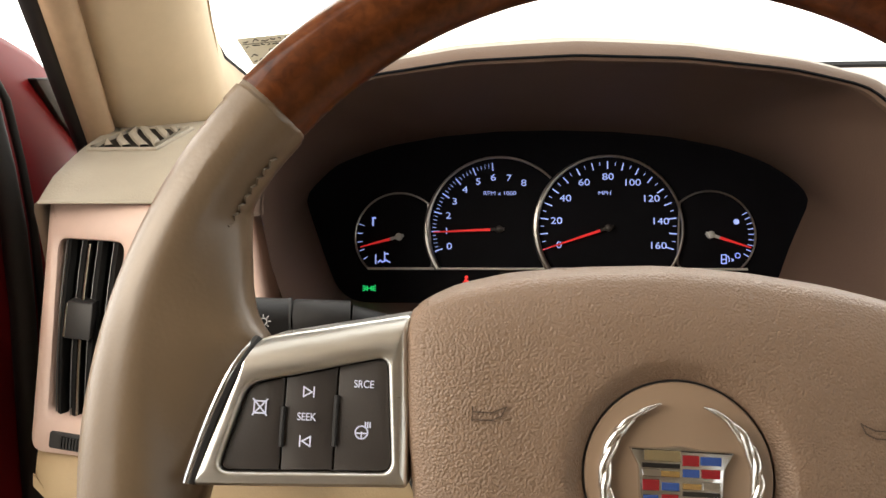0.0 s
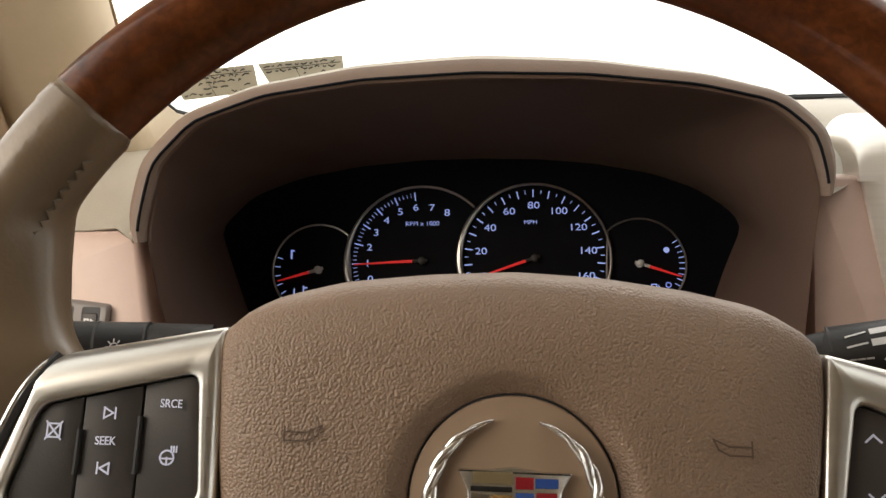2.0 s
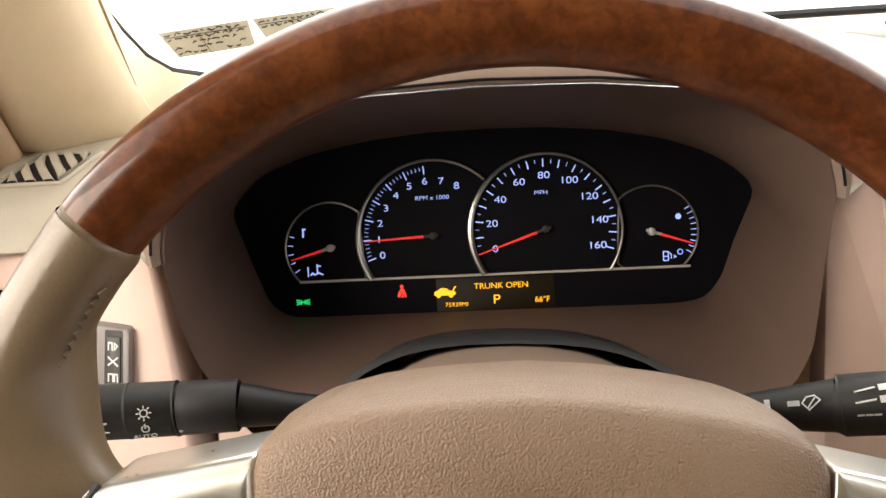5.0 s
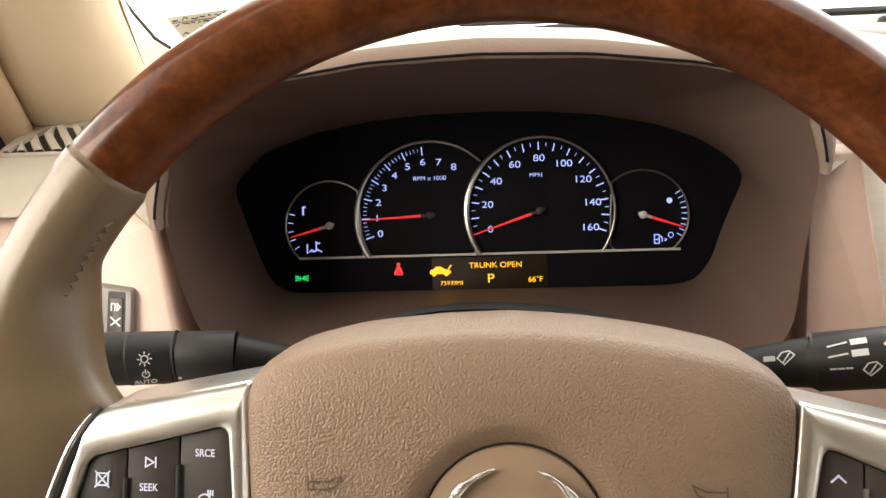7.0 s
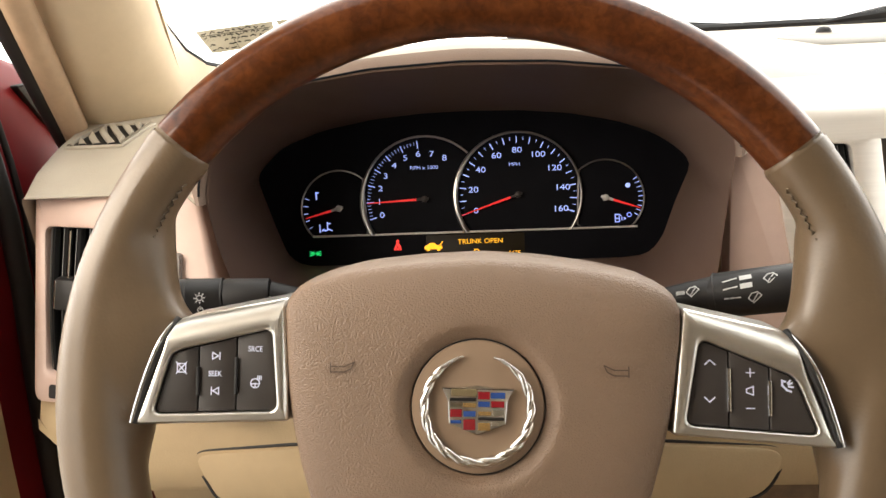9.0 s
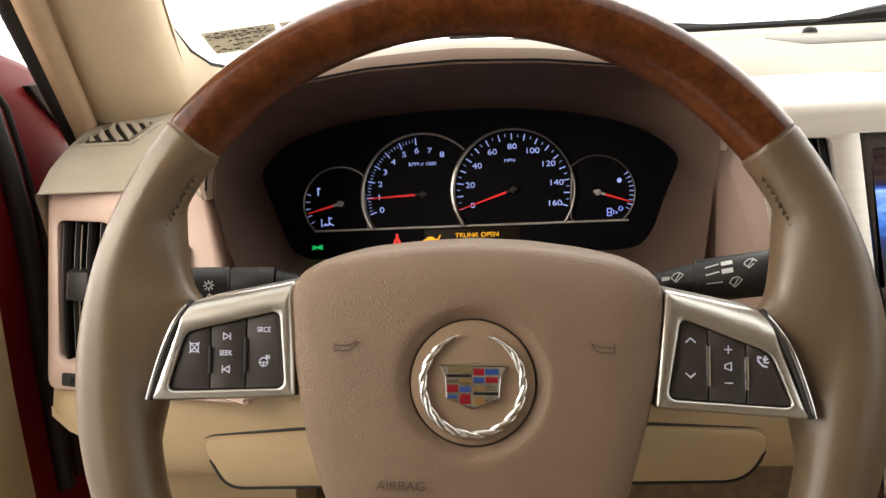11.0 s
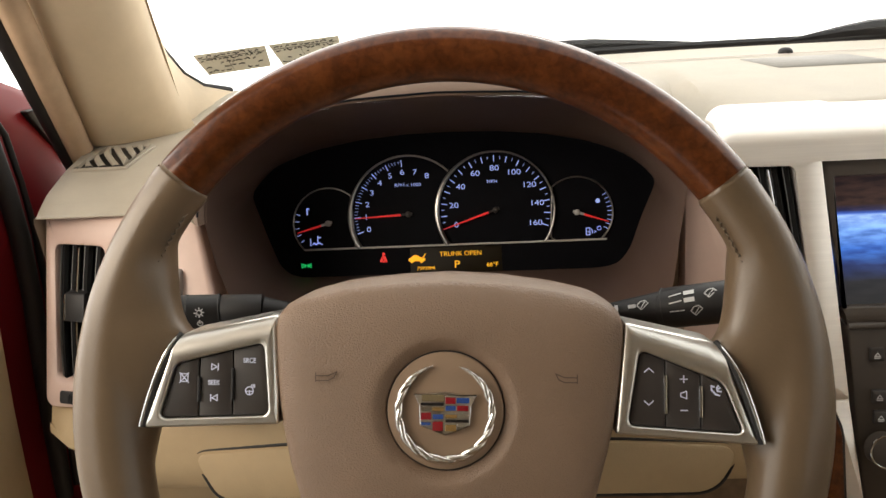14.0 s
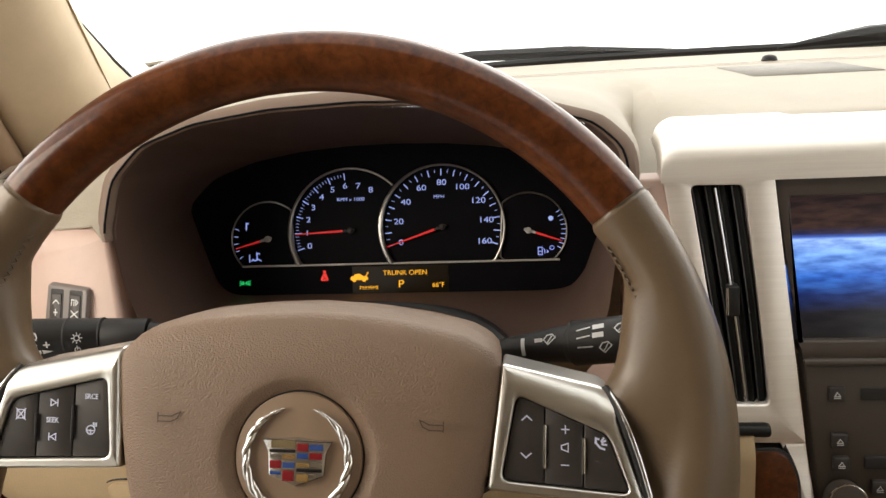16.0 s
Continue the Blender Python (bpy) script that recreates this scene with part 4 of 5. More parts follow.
for sc, z in ((0.985, -0.060), (0.99, -0.030), (1.0, -0.012), (1.0, -0.0045), (0.993, -0.0018), (0.977, 0.0004), (0.94, 0.0022), (0.86, 0.0040), (0.72, 0.0054)):
    ring = []
    for q in range(128):
        a, r = q * math.tau / 128, pr[q] * sc
        r = max(r, 0.0400 + 0.01 * sc)
        x, y = EX + r * math.cos(a), EY + r * math.sin(a)
        lift = (0.0062 if z < -0.02 else 0.003 if z < -0.011 else 0.0) * smooth(-0.01, 0.02, y)
        ring.append((x, y + lift, z - 0.004 * smooth(0.012, 0.040, y)))
    rings.append(ring)
# the pad dips in a soft dish round the emblem
for r, z in ((0.0425, 0.0060), (0.0385, 0.0062), (0.0368, 0.0058), (0.0352, 0.0048), (0.0335, 0.0034), (0.0320, 0.0024), (0.0313, 0.0019), (0.0311, -0.001)):
    rings.append([(EX + r * math.cos(q * math.tau / 128), EY + r * math.sin(q * math.tau / 128), z - 0.0010 * smooth(-0.01, 0.01, EY + r * math.sin(q * math.tau / 128))) for q in range(128)])
part("airbag_cover", loft(rings, cap_end=True), M_PAD, wheel, "grained tan leather airbag cover")
part("rear_hub", loft([ellipse(0.085, 0.055, -0.03), ellipse(0.080, 0.050, -0.055)], cap_end=True), M_BLACK, wheel)
part("emblem_groove", lathe([(0.0311, 0.0), (0.0311, 0.0014), (0.0300, 0.0014)], EX, EY, 64), M_RUBBER, wheel)
DZ = -0.0046  # the emblem sits low in its dish
M_MOULD = mat("moulded_leather_line", (0.085, 0.056, 0.038), 0.7, vary=0.1)
M_WREATH = mat("polished_silver", (0.80, 0.79, 0.77), 0.24, metal=1.0, vary=0.03)
M_DISC = mat("satin_tan_disc", (0.265, 0.185, 0.125), 0.38, vary=0.04, scale=40)
disc = part("emblem_disc", lathe([(0.0304, 0.0006), (0.0304, 0.0026), (0.0300, 0.0032), (0.0285, 0.0035), (0.015, 0.0042), (0.0002, 0.0045)], EX, EY, 64), M_DISC, wheel, "satin tan round emblem plate")
path, rad = [], []
for i in range(241):
    f = i / 240
    d = 105 + (432.5 - 105) * f
    a = radians(d)
    r = 0.0243 + 0.00005 * math.sin(i * 0.65)
    path.append((EX + r * math.cos(a), EY - 0.0005 + r * math.sin(a), 0.0103 + DZ))
    ends = min(1.0, 0.25 + 6 * min(f, 1 - f))
    rad.append((0.0019 + 0.00006 * math.sin(i * 0.65 + 1) + 0.0006 * math.sin(f * math.pi)) * ends)
for ph in (0.0, math.pi):
    strand = []
    for i, (x, y, z) in enumerate(path):
        a = math.atan2(y - EY, x - EX)
        w = rad[i] * 0.30
        strand.append((x + w * math.cos(a) * math.sin(i * 0.21 + ph), y + w * math.sin(a) * math.sin(i * 0.21 + ph), z + w * 0.8 * math.cos(i * 0.21 + ph)))
    part("wreath_strand", tube(strand, [r * 0.74 for r in rad], 10), M_WREATH, disc, "bright chrome strand of the wreath")
part("wreath", tube([(x, y, z - 0.0008) for x, y, z in path], [r * 0.9 for r in rad], 10), M_WREATH, disc, "bright chrome wreath")
SH = [(-0.0166, 0.0090), (-0.0136, 0.0030), (-0.0131, -0.0075), (0.0, -0.0125), (0.0131, -0.0075), (0.0138, 0.0030), (0.0169, 0.0086), (0.0080, 0.0088), (0.0, 0.0100), (-0.0080, 0.0090)]
shield = part("shield", slab(rounded([(EX + x, EY + y) for x, y in SH], 0.0006, 2), 0.0085 + DZ, 0.0112 + DZ, 0.0007), M_CHROME, disc, "chrome crest with coloured enamel bars")
C_FIELD = mat("enamel_champagne", (0.42, 0.34, 0.20), 0.2, metal=0.7, vary=0.03)
BARS = [(C_FIELD, -12.0, -0.4, 5.0, 8.4), (C_BLACK, -12.6, -0.6, 2.9, 4.3), (C_SILVER, -12.5, -6.9, 0.1, 2.4), (C_GOLD, -6.6, -0.6, 0.1, 2.0), (C_RED, -12.5, -7.1, -4.3, -0.8), (C_BLUE, -6.4, -0.8, -4.1, -1.6), (C_BLUE, -12.2, -7.4, -7.2, -5.7), (C_RED, -6.4, -1.0, -10.0, -5.3),
        (C_RED, 0.2, 5.6, 3.8, 7.2), (C_BLUE, 6.0, 12.6, 4.2, 6.9), (C_BLUE, 0.3, 5.6, 0.3, 2.8), (C_RED, 6.2, 12.2, 0.2, 3.0), (C_GOLD, 0.3, 6.2, -3.5, -1.7), (C_SILVER, 6.6, 12.2, -3.5, -1.0), (C_BLACK, 0.3, 12.2, -5.6, -4.2), (C_GOLD, 0.3, 5.8, -10.2, -6.8), (C_SILVER, 6.2, 9.8, -8.2, -6.4)]
for cm, x0, x1, y0, y1 in BARS:
    part("enamel_bar", slab([(EX + x0 * 0.001, EY + y1 * 0.001), (EX + x0 * 0.001, EY + y0 * 0.001), (EX + x1 * 0.001, EY + y0 * 0.001), (EX + x1 * 0.001, EY + y1 * 0.001)], 0.0108 + DZ, 0.0116 + DZ, 0.0002), cm, shield, smooth=False)
# raised horn symbols and moulded word on the cover
for hx, sg in ((-0.0612, 1), (0.0636, -1)):
    z = 0.0062
    part("horn_symbol", strips([[(hx - 0.0055 * sg, 0.0035 - 0.0145), (hx - 0.0055 * sg, -0.0040 - 0.0115)], [(hx - 0.0055 * sg, -0.0125), (hx + 0.001 * sg, -0.0125), (hx + 0.0055 * sg, -0.0105)], [(hx - 0.0055 * sg, -0.0150), (hx + 0.001 * sg, -0.0150), (hx + 0.004 * sg, -0.0135), (hx + 0.0055 * sg, -0.0105)]], 0.0005, z), M_MOULD, wheel)
lettering("AIRBAG", 0.0060, -0.0334, -0.0799, 0.0068, M_MOULD, wheel, "airbag_lettering", wide=1.15)

# spokes: brushed frames with button groups
WEB = [(-0.080, 0.1660), (-0.060, 0.1615), (-0.035, 0.1565), (-0.016, 0.1500), (0.0, 0.1425), (0.0060, 0.1388), (0.0090, 0.1395), (0.0130, 0.1440), (0.020, 0.1478), (0.030, 0.1498), (0.045, 0.1515), (0.062, 0.1530)]
for sg in (-1, 1):
    rings = []
    for k in range(57):
        v = -0.080 + 0.142 * k / 56
        xi = lerp_table(WEB, v)
        xo = math.sqrt(0.185 ** 2 - (v - RC[1]) ** 2)
        dv = -0.006 if sg > 0 else 0.0
        rings.append([(sg * (xi + (xo - xi) * f), v + dv, z) for f, z in ((0.30, -0.0265), (0.04, -0.0230), (0.0, -0.0180), (0.0, -0.0130), (0.03, -0.0085), (0.09, -0.0050), (0.2, -0.0022), (0.4, 0.0012), (0.7, 0.0050), (1.0, 0.0072))])
    loft(rings if sg < 0 else rings[::-1], bm=leather, cap_start=True, cap_end=True)
bmesh.ops.recalc_face_normals(leather, faces=leather.faces)
cover = part("leather_rim", leather, M_RIM, wheel, "worn tan leather lower rim")
skin = cover.modifiers.new("one_skin", "REMESH")
skin.mode, skin.voxel_size, skin.use_smooth_shade = "VOXEL", 0.0018, True
soft_ = cover.modifiers.new("soft", "SMOOTH")
soft_.factor, soft_.iterations = 0.5, 24
SPOKES = {
    "left": dict(out=[(-0.1442, 0.0085), (-0.1590, -0.0409), (-0.0874, -0.0388), (-0.0894, 0.0195)], win=[(-0.1428, -0.0068), (-0.1510, -0.0359), (-0.0929, -0.0342), (-0.0962, 0.0044)], cuts=(-0.1306, -0.1130),
                 bars=((-0.1306, -0.0140, -0.0272), (-0.1130, -0.0095, -0.0265))),
    "right": dict(out=[(0.1448, 0.0055), (0.1612, -0.0458), (0.0892, -0.0418), (0.0952, 0.0160)], win=[(0.1432, -0.0145), (0.1532, -0.0403), (0.0955, -0.0374), (0.1020, 0.0018)], cuts=(0.1150, 0.1325),
                  bars=((0.1150, -0.0114, -0.0309), (0.1325, -0.0166, -0.0323)))}
for side, s in SPOKES.items():
    o = rounded(s["out"], [0.007, 0.003, 0.002, 0.002], 6)
    w = rounded(s["win"], 0.0045, 6)
    tl, tr_ = s["win"][0], s["win"][3]

    def spoke_z(x, y):
        """The frame's front: it rises outwards, and its top border rolls away from the driver."""
        f = (x - tl[0]) / (tr_[0] - tl[0])
        above = max(0.0, y - (tl[1] + (tr_[1] - tl[1]) * f) - 0.003)
        return 0.0012 + 0.0045 * smooth(0.10, 0.16, abs(x)) - 0.010 * (above / 0.016) ** 1.8

    rings = [[(x, y + (0.003 if y > -0.02 else 0.0), -0.028) for x, y in o]]
    edge = inset(o, 0.0012)
    rings.append([(x, y, spoke_z(x, y) - 0.0022) for x, y in o])
    rings.append([(x, y, spoke_z(x, y) - 0.0007) for x, y in inset(o, 0.0004)])
    inner = inset(w, -0.0010)
    for k in range(7):
        f = k / 6
        ring = [(a[0] + (b[0] - a[0]) * f, a[1] + (b[1] - a[1]) * f) for a, b in zip(edge, inner)]
        rings.append([(x, y, spoke_z(x, y)) for x, y in ring])
    rings.append([(x, y, spoke_z(x, y) - 0.0004) for x, y in inset(w, -0.0003)])
    rings.append([(x, y, spoke_z(x, y) - 0.0012) for x, y in w])
    rings.append([(x, y, spoke_z(x, y) - 0.0065) for x, y in w])
    spoke = part("spoke_frame", loft(rings), M_METAL, wheel, "brushed metal spoke frame")
    (ax, ay), (bx, by) = s["out"][0], s["out"][1]
    sg = 1 if ax > 0 else -1
    line = []
    for k in range(17):
        f = 0.02 + 0.98 * k / 16
        bow = 0.0008 * math.sin(math.pi * f) - 0.0030 * (1 - f) ** 3
        x, y = ax + (bx - ax) * f + sg * (bow + 0.0004), ay + (by - ay) * f + 0.0008
        line.append((x, y, spoke_z(x, y)))
    part("strip_gap", tube([(x, y, z - 0.0016) for x, y, z in line], 0.0021, 8), M_RUBBER, wheel)
    part("chrome_strip", tube([(x + sg * 0.0011, y, z - 0.0006) for x, y, z in line], [0.0008] + [0.0014] * 15 + [0.0012], 10), M_CHROME, wheel, "chrome strip along the spoke")
    part("button_bed", slab(inset(w, -0.0006), -0.008, -0.0035, 0.0003), M_RUBBER, spoke)
    lo, hi = min(p[0] for p in w) - 1, max(p[0] for p in w) + 1
    lims = [lo, *s["cuts"], hi]
    for a, b in zip(lims, lims[1:]):
        poly = clip_x(inset(w, 0.0004), a + 0.0003, b - 0.0003)
        bm = slab(poly, -0.0035, 0.0002, 0.0006)
        for v in bm.verts:
            v.co.z += 0.0045 * smooth(0.10, 0.16, abs(v.co.x)) - 0.0015
        part("button", bm, M_BUTTON, spoke, "charcoal rubber-coated button")
    for x, y0, y1 in s["bars"]:
        z = 0.0002 + 0.0045 * smooth(0.10, 0.16, abs(x)) - 0.0010
        part("rocker_bar", tube([(x, y0, z), (x, y1, z)], 0.00095, 8), M_CHROME if side == "right" else M_BLACK, spoke)


def icon(lines, x, y, w=0.0005):
    z = 0.0045 * smooth(0.10, 0.16, abs(x)) - 0.00115
    part("symbol", strips([[(x + px, y + py) for px, py in ln] for ln in lines], w, z), E_ICON, wheel)


K = 0.001
icon([[(-2 * K, -2 * K), (2 * K, -2 * K), (2 * K, 2 * K), (-2 * K, 2 * K), (-2 * K, -2 * K)], [(-2.4 * K, -2.6 * K), (2.4 * K, 2.6 * K)], [(-2.4 * K, 2.6 * K), (2.4 * K, -2.6 * K)]], -0.1385, -0.0145)
icon([[(-1.8 * K, -1.6 * K), (1 * K, 0), (-1.8 * K, 1.6 * K), (-1.8 * K, -1.6 * K)], [(1.7 * K, -1.6 * K), (1.7 * K, 1.6 * K)]], -0.1225, -0.0088)
icon([[(1.8 * K, -1.6 * K), (-1 * K, 0), (1.8 * K, 1.6 * K), (1.8 * K, -1.6 * K)], [(-1.7 * K, -1.6 * K), (-1.7 * K, 1.6 * K)]], -0.1228, -0.0252)
icon([arc(0, 0, 0.0021, 0, 360, 16), [(-1.9 * K, -0.3 * K), (1.9 * K, -0.3 * K)], [(0, 0), (0, -1.9 * K)], *[[((1.2 + j) * K, 1.8 * K), ((1.2 + j) * K, 3.3 * K)] for j in (0, 0.8, 1.6)]], -0.1040, -0.0215)
icon([[(-2.2 * K, -1 * K), (0, 1 * K), (2.2 * K, -1 * K)]], 0.1068, -0.0088, 0.0006)
icon([[(-2.2 * K, 1 * K), (0, -1 * K), (2.2 * K, 1 * K)]], 0.1066, -0.0258, 0.0006)
icon([[(-1.7 * K, 0), (1.7 * K, 0)], [(0, -1.7 * K), (0, 1.7 * K)]], 0.1243, -0.0132)
icon([[(-1.7 * K, -0.8 * K), (-1.7 * K, 0.8 * K), (1.3 * K, 1.9 * K), (1.3 * K, -1.9 * K), (-1.7 * K, -0.8 * K)]], 0.1243, -0.0213)
icon([[(-1.7 * K, 0), (1.7 * K, 0)]], 0.1243, -0.0292)
icon([[(-2.4 * K, 2.4 * K), (-2.4 * K, 0.6 * K), (-0.4 * K, -1.6 * K), (1.4 * K, -2.2 * K)], [(-2.4 * K, 2.6 * K), (-1.2 * K, 2.2 * K)], [(0.4 * K, 0.9 * K), (1.8 * K, 1.6 * K)], [(0.6 * K, 0), (2.2 * K, -0.2 * K)], [(0.2 * K, 1.6 * K), (1 * K, 2.6 * K)]], 0.1402, -0.0190, 0.0009)
lettering("SEEK", 0.0036, -0.1227, -0.0172, 0.0010, E_ICON, wheel, wide=0.85, bold=0.00003)
lettering("SRCE", 0.0036, -0.1040, -0.0055, -0.0004, E_ICON, wheel, wide=0.85, bold=0.00003)

# ---- centre stack ----


def stack_y(x, z):
    return 0.229 + 0.268 * z + 0.35 * (z + 0.01) ** 2


stack = thing("centre_stack", CAR, "champagne metal centre stack with a screen and dark radio panel", "centre console")


def on_stack(bm):
    return on_face(bm, stack_y)


# side rail with vent, tray slot and wood opening, built as bands between shared outlines
def bar(pts, z0=-0.02, z1=0.0, bev=0.0025):
    return on_stack(slab(pts, z0, z1, bev))


VENT_C = [(0.2177, 0.0412), (0.2408, -0.1062), (0.2690, -0.1062), (0.2534, 0.0405)]
o = rounded([(0.1995, 0.0470), (0.2290, -0.1330), (0.2930, -0.1330), (0.2735, 0.0470)], [0.001, 0.003, 0.001, 0.001], 5)
part("rail", on_stack(frame_ring(o, rounded(VENT_C, 0.005, 5), 0.0, 0.02, 0.03, 0.0016)), M_STACK, stack, "champagne metal rail round the vent")
part("lower_rail", bar(rounded([(0.2930, -0.1332), (0.2765, -0.1332), (0.2840, -0.150), (0.2930, -0.22), (0.3080, -0.22)], 0.001, 3)), M_STACK, stack)
bm = on_stack(slab(rounded([(0.2300, -0.1385), (0.2450, -0.22), (0.2925, -0.22), (0.2880, -0.1550), (0.2780, -0.1375)], [0.004, 0.002, 0.002, 0.01, 0.008], 5), -0.02, 0.0012, 0.002))
part("wood_panel", bm, M_WOOD, stack, "glossy burl walnut inlay")
pts = rounded([(0.2285, -0.1370), (0.2435, -0.2215), (0.2940, -0.2215), (0.2893, -0.1545), (0.2790, -0.1360)], [0.004, 0.002, 0.002, 0.01, 0.008], 5)
part("inlay_gap", on_stack(slab(pts, -0.02, 0.0004, 0.0004)), M_RUBBER, stack)
part("tray_slot", on_stack(slab(rounded([(0.2360, -0.1180), (0.2385, -0.1285), (0.2705, -0.1285), (0.2690, -0.1180)], 0.004, 4), -0.01, 0.0006, 0.0004)), M_RUBBER, stack, "black slot with a thumbwheel")
part("thumbwheel", on_stack(tube([(0.240, -0.1232, 0.0), (0.268, -0.1236, 0.0)], 0.0035, 12)), M_BLACK, stack)
# rolled top band with a rounded outer corner
rows = []
TOPB, RB = 0.0800, 0.017
for i in range(41):
    x = 0.1985 + (RB * (i / 16) ** 1.6 if i <= 16 else RB + 0.328 * (i - 16) / 24)
    zt = TOPB - RB + math.sqrt(max(0.0, RB ** 2 - max(0.0, 0.1985 + RB - x) ** 2))
    p = [(0.0, 0.0004), (0.2, 0.0004), (0.38, 0.0002), (0.54, -0.0008), (0.68, -0.0032), (0.81, -0.0075), (0.91, -0.014), (0.975, -0.024), (1.0, -0.044)]
    rows.append([(x, 0.0435 + (zt - 0.0435) * f, d) for f, d in p])
rows.insert(0, [(x + 0.0004, z, d - 0.001) for x, z, d in rows[0]])
rows[0] = [(x, z, d - 0.02) for x, z, d in rows[0]]
part("top_band", on_stack(loft(rows, closed=False)), M_STACK, stack, "rolled champagne metal band over the screen")
part("right_rail", bar(rounded([(0.4690, 0.0470), (0.4500, -0.22), (0.5300, -0.22), (0.5430, 0.0470)], 0.002, 3)), M_STACK, stack)
bz = rounded([(0.2737, 0.0435), (0.2915, -0.0770), (0.4560, -0.0770), (0.4690, 0.0435)], 0.003, 4)
bi = rounded([(0.2841, 0.0309), (0.2895, -0.0645), (0.4500, -0.0645), (0.4550, 0.0309)], 0.001, 4)
part("screen_bezel", on_stack(frame_ring(bz, bi, -0.004, 0.02, 0.008, 0.0015)), M_RADIO, stack, "dark brown screen bezel")
bm = slab([(-0.088, -0.050), (0.088, -0.050), (0.088, 0.050), (-0.088, 0.050)], -0.004, 0.0, 0.0003)
scr = part("screen", bm, M_SCREEN, stack, "lit navigation screen with a blue planet picture", smooth=False)
scr.matrix_basis = pose(0.3705, stack_y(0, -0.0168) + 0.0105, -0.0168, 75, 0, 0)
part("radio_panel", on_stack(slab(rounded([(0.2920, -0.0790), (0.3085, -0.22), (0.4500, -0.22), (0.4560, -0.0790)], 0.002, 3), -0.02, -0.004, 0.002)), M_RADIO, stack, "dark brown radio panel")
part("panel_ledge", on_stack(tube([(0.2920, -0.0782, -0.003), (0.455, -0.0782, -0.003)], 0.0025, 10)), M_RADIO, stack)
for x, z in ((0.3135, -0.1003), (0.3159, -0.1327), (0.3173, -0.1490), (0.3428, -0.1660)):
    b = part("button", on_stack(box(x - 0.0052, z - 0.0050, -0.006, x + 0.0052, z + 0.0050, -0.002, 0.0008)), M_BUTTON, stack)
    part("symbol", on_stack(strips([[(x - 0.002, z - 0.001), (x + 0.002, z - 0.001), (x, z + 0.0018), (x - 0.002, z - 0.001)], [(x - 0.002, z - 0.0022), (x + 0.002, z - 0.0022)]], 0.0006, -0.0019)), M_PRINT, b)
for z, x in ((-0.1007, 0.3295), (-0.1487, 0.3331)):
    part("slot", on_stack(slab(rounded([(x, z + 0.004), (x, z - 0.004), (0.42, z - 0.004), (0.42, z + 0.004)], 0.001, 2), -0.006, -0.0035, 0.0003)), M_RUBBER, stack, "black disc slot")
bm = lathe([(0.0130, 0), (0.0130, 0.010), (0.0120, 0.012), (0.0110, 0.0125), (0.0002, 0.0120)], 0, 0, 40)
kn = part("volume_knob", bm, M_RADIO, stack, "round volume knob with a bright rim")
kn.matrix_basis = pose(0.3185, stack_y(0, -0.173) + 0.003, -0.173, 75, 0, 0)
rim = part("knob_rim", tube([(0.0124 * math.cos(q * math.tau / 40), 0.0124 * math.sin(q * math.tau / 40), 0.0116) for q in range(40)], 0.0009, 8, closed=True), M_CHROME, kn)
vane_vent("centre_vent", VENT_C, stack_y, "black centre air vent with upright vanes and a bright rod", -0.034, "air vents")

# ---- dash top details ----
grille = thing("dash_speaker", CAR, "grey speaker grille let into the dash top", "speaker")
gp = [(0.3120, 0.458), (0.4250, 0.458), (0.4040, 0.530), (0.2950, 0.530)]
bm = loft([[(gp[0][0] + (gp[3][0] - gp[0][0]) * f + ((gp[1][0] + (gp[2][0] - gp[1][0]) * f) - (gp[0][0] + (gp[3][0] - gp[0][0]) * f)) * s, 0.458 + 0.072 * f, top_z(0.36, 0.458 + 0.072 * f) + 0.0008) for s in (0, 0.5, 1)] for f in (0, 0.5, 1)], closed=False)
bm2 = part("mesh_panel", bm, M_GRILLE, grille)
bm2.modifiers.new("thick", "SOLIDIFY").thickness = 0.003
sensor = tagged(link("sun_sensor", lathe([(0.0080, 0.0), (0.0080, 0.001), (0.0070, 0.004), (0.0045, 0.0058), (0.0003, 0.0065)], 0, 0, 24), M_BLACK), "small black domed sun sensor on the dash", "sensor")
sensor.matrix_world = CAR @ pose(0.357, 0.575, top_z(0.357, 0.575))
trim_ = part("defroster_slot", loft([[(x, base_y(x) - d, top_z(x, base_y(x) - d) + 0.0012) for x in [0.0 + 0.05 * k for k in range(17)]] for d in (0.088, 0.084)], closed=False), M_HOOD, dash, "narrow windscreen outlet line")

# ---- windscreen, cowl, wiper, pillar ----


def glass_point(x, h, off=0.0):
    y = base_y(x) + 0.05
    return (x, y - h * 1.75 - off, 0.090 + 0.011 * smooth(-0.3, 0.2, x) + h - off * 0.5)


rows = [[glass_point(x, h) for x in [-0.36 + 1.46 * k / 24 for k in range(25)]] for h in (0.0, 0.05, 0.10, 0.2, 0.30, 0.37)]
ws = link("windscreen", loft(rows, closed=False), M_GLASS)
ws.matrix_world = CAR
ws.visible_shadow = False
tagged(ws, "clear raked windscreen glass with a dark border", "windscreen", kind="structure")
cowl = link("windscreen_border", tube([(p[0], p[1], p[2] - 0.0075) for p in (glass_point(-0.05 + 1.10 * k / 40, -0.002, -0.006) for k in range(41))], 0.0050, 8), M_RUBBER)
cowl.matrix_world = CAR
tagged(cowl, "black rubber border at the windscreen's foot", "trim", kind="structure")
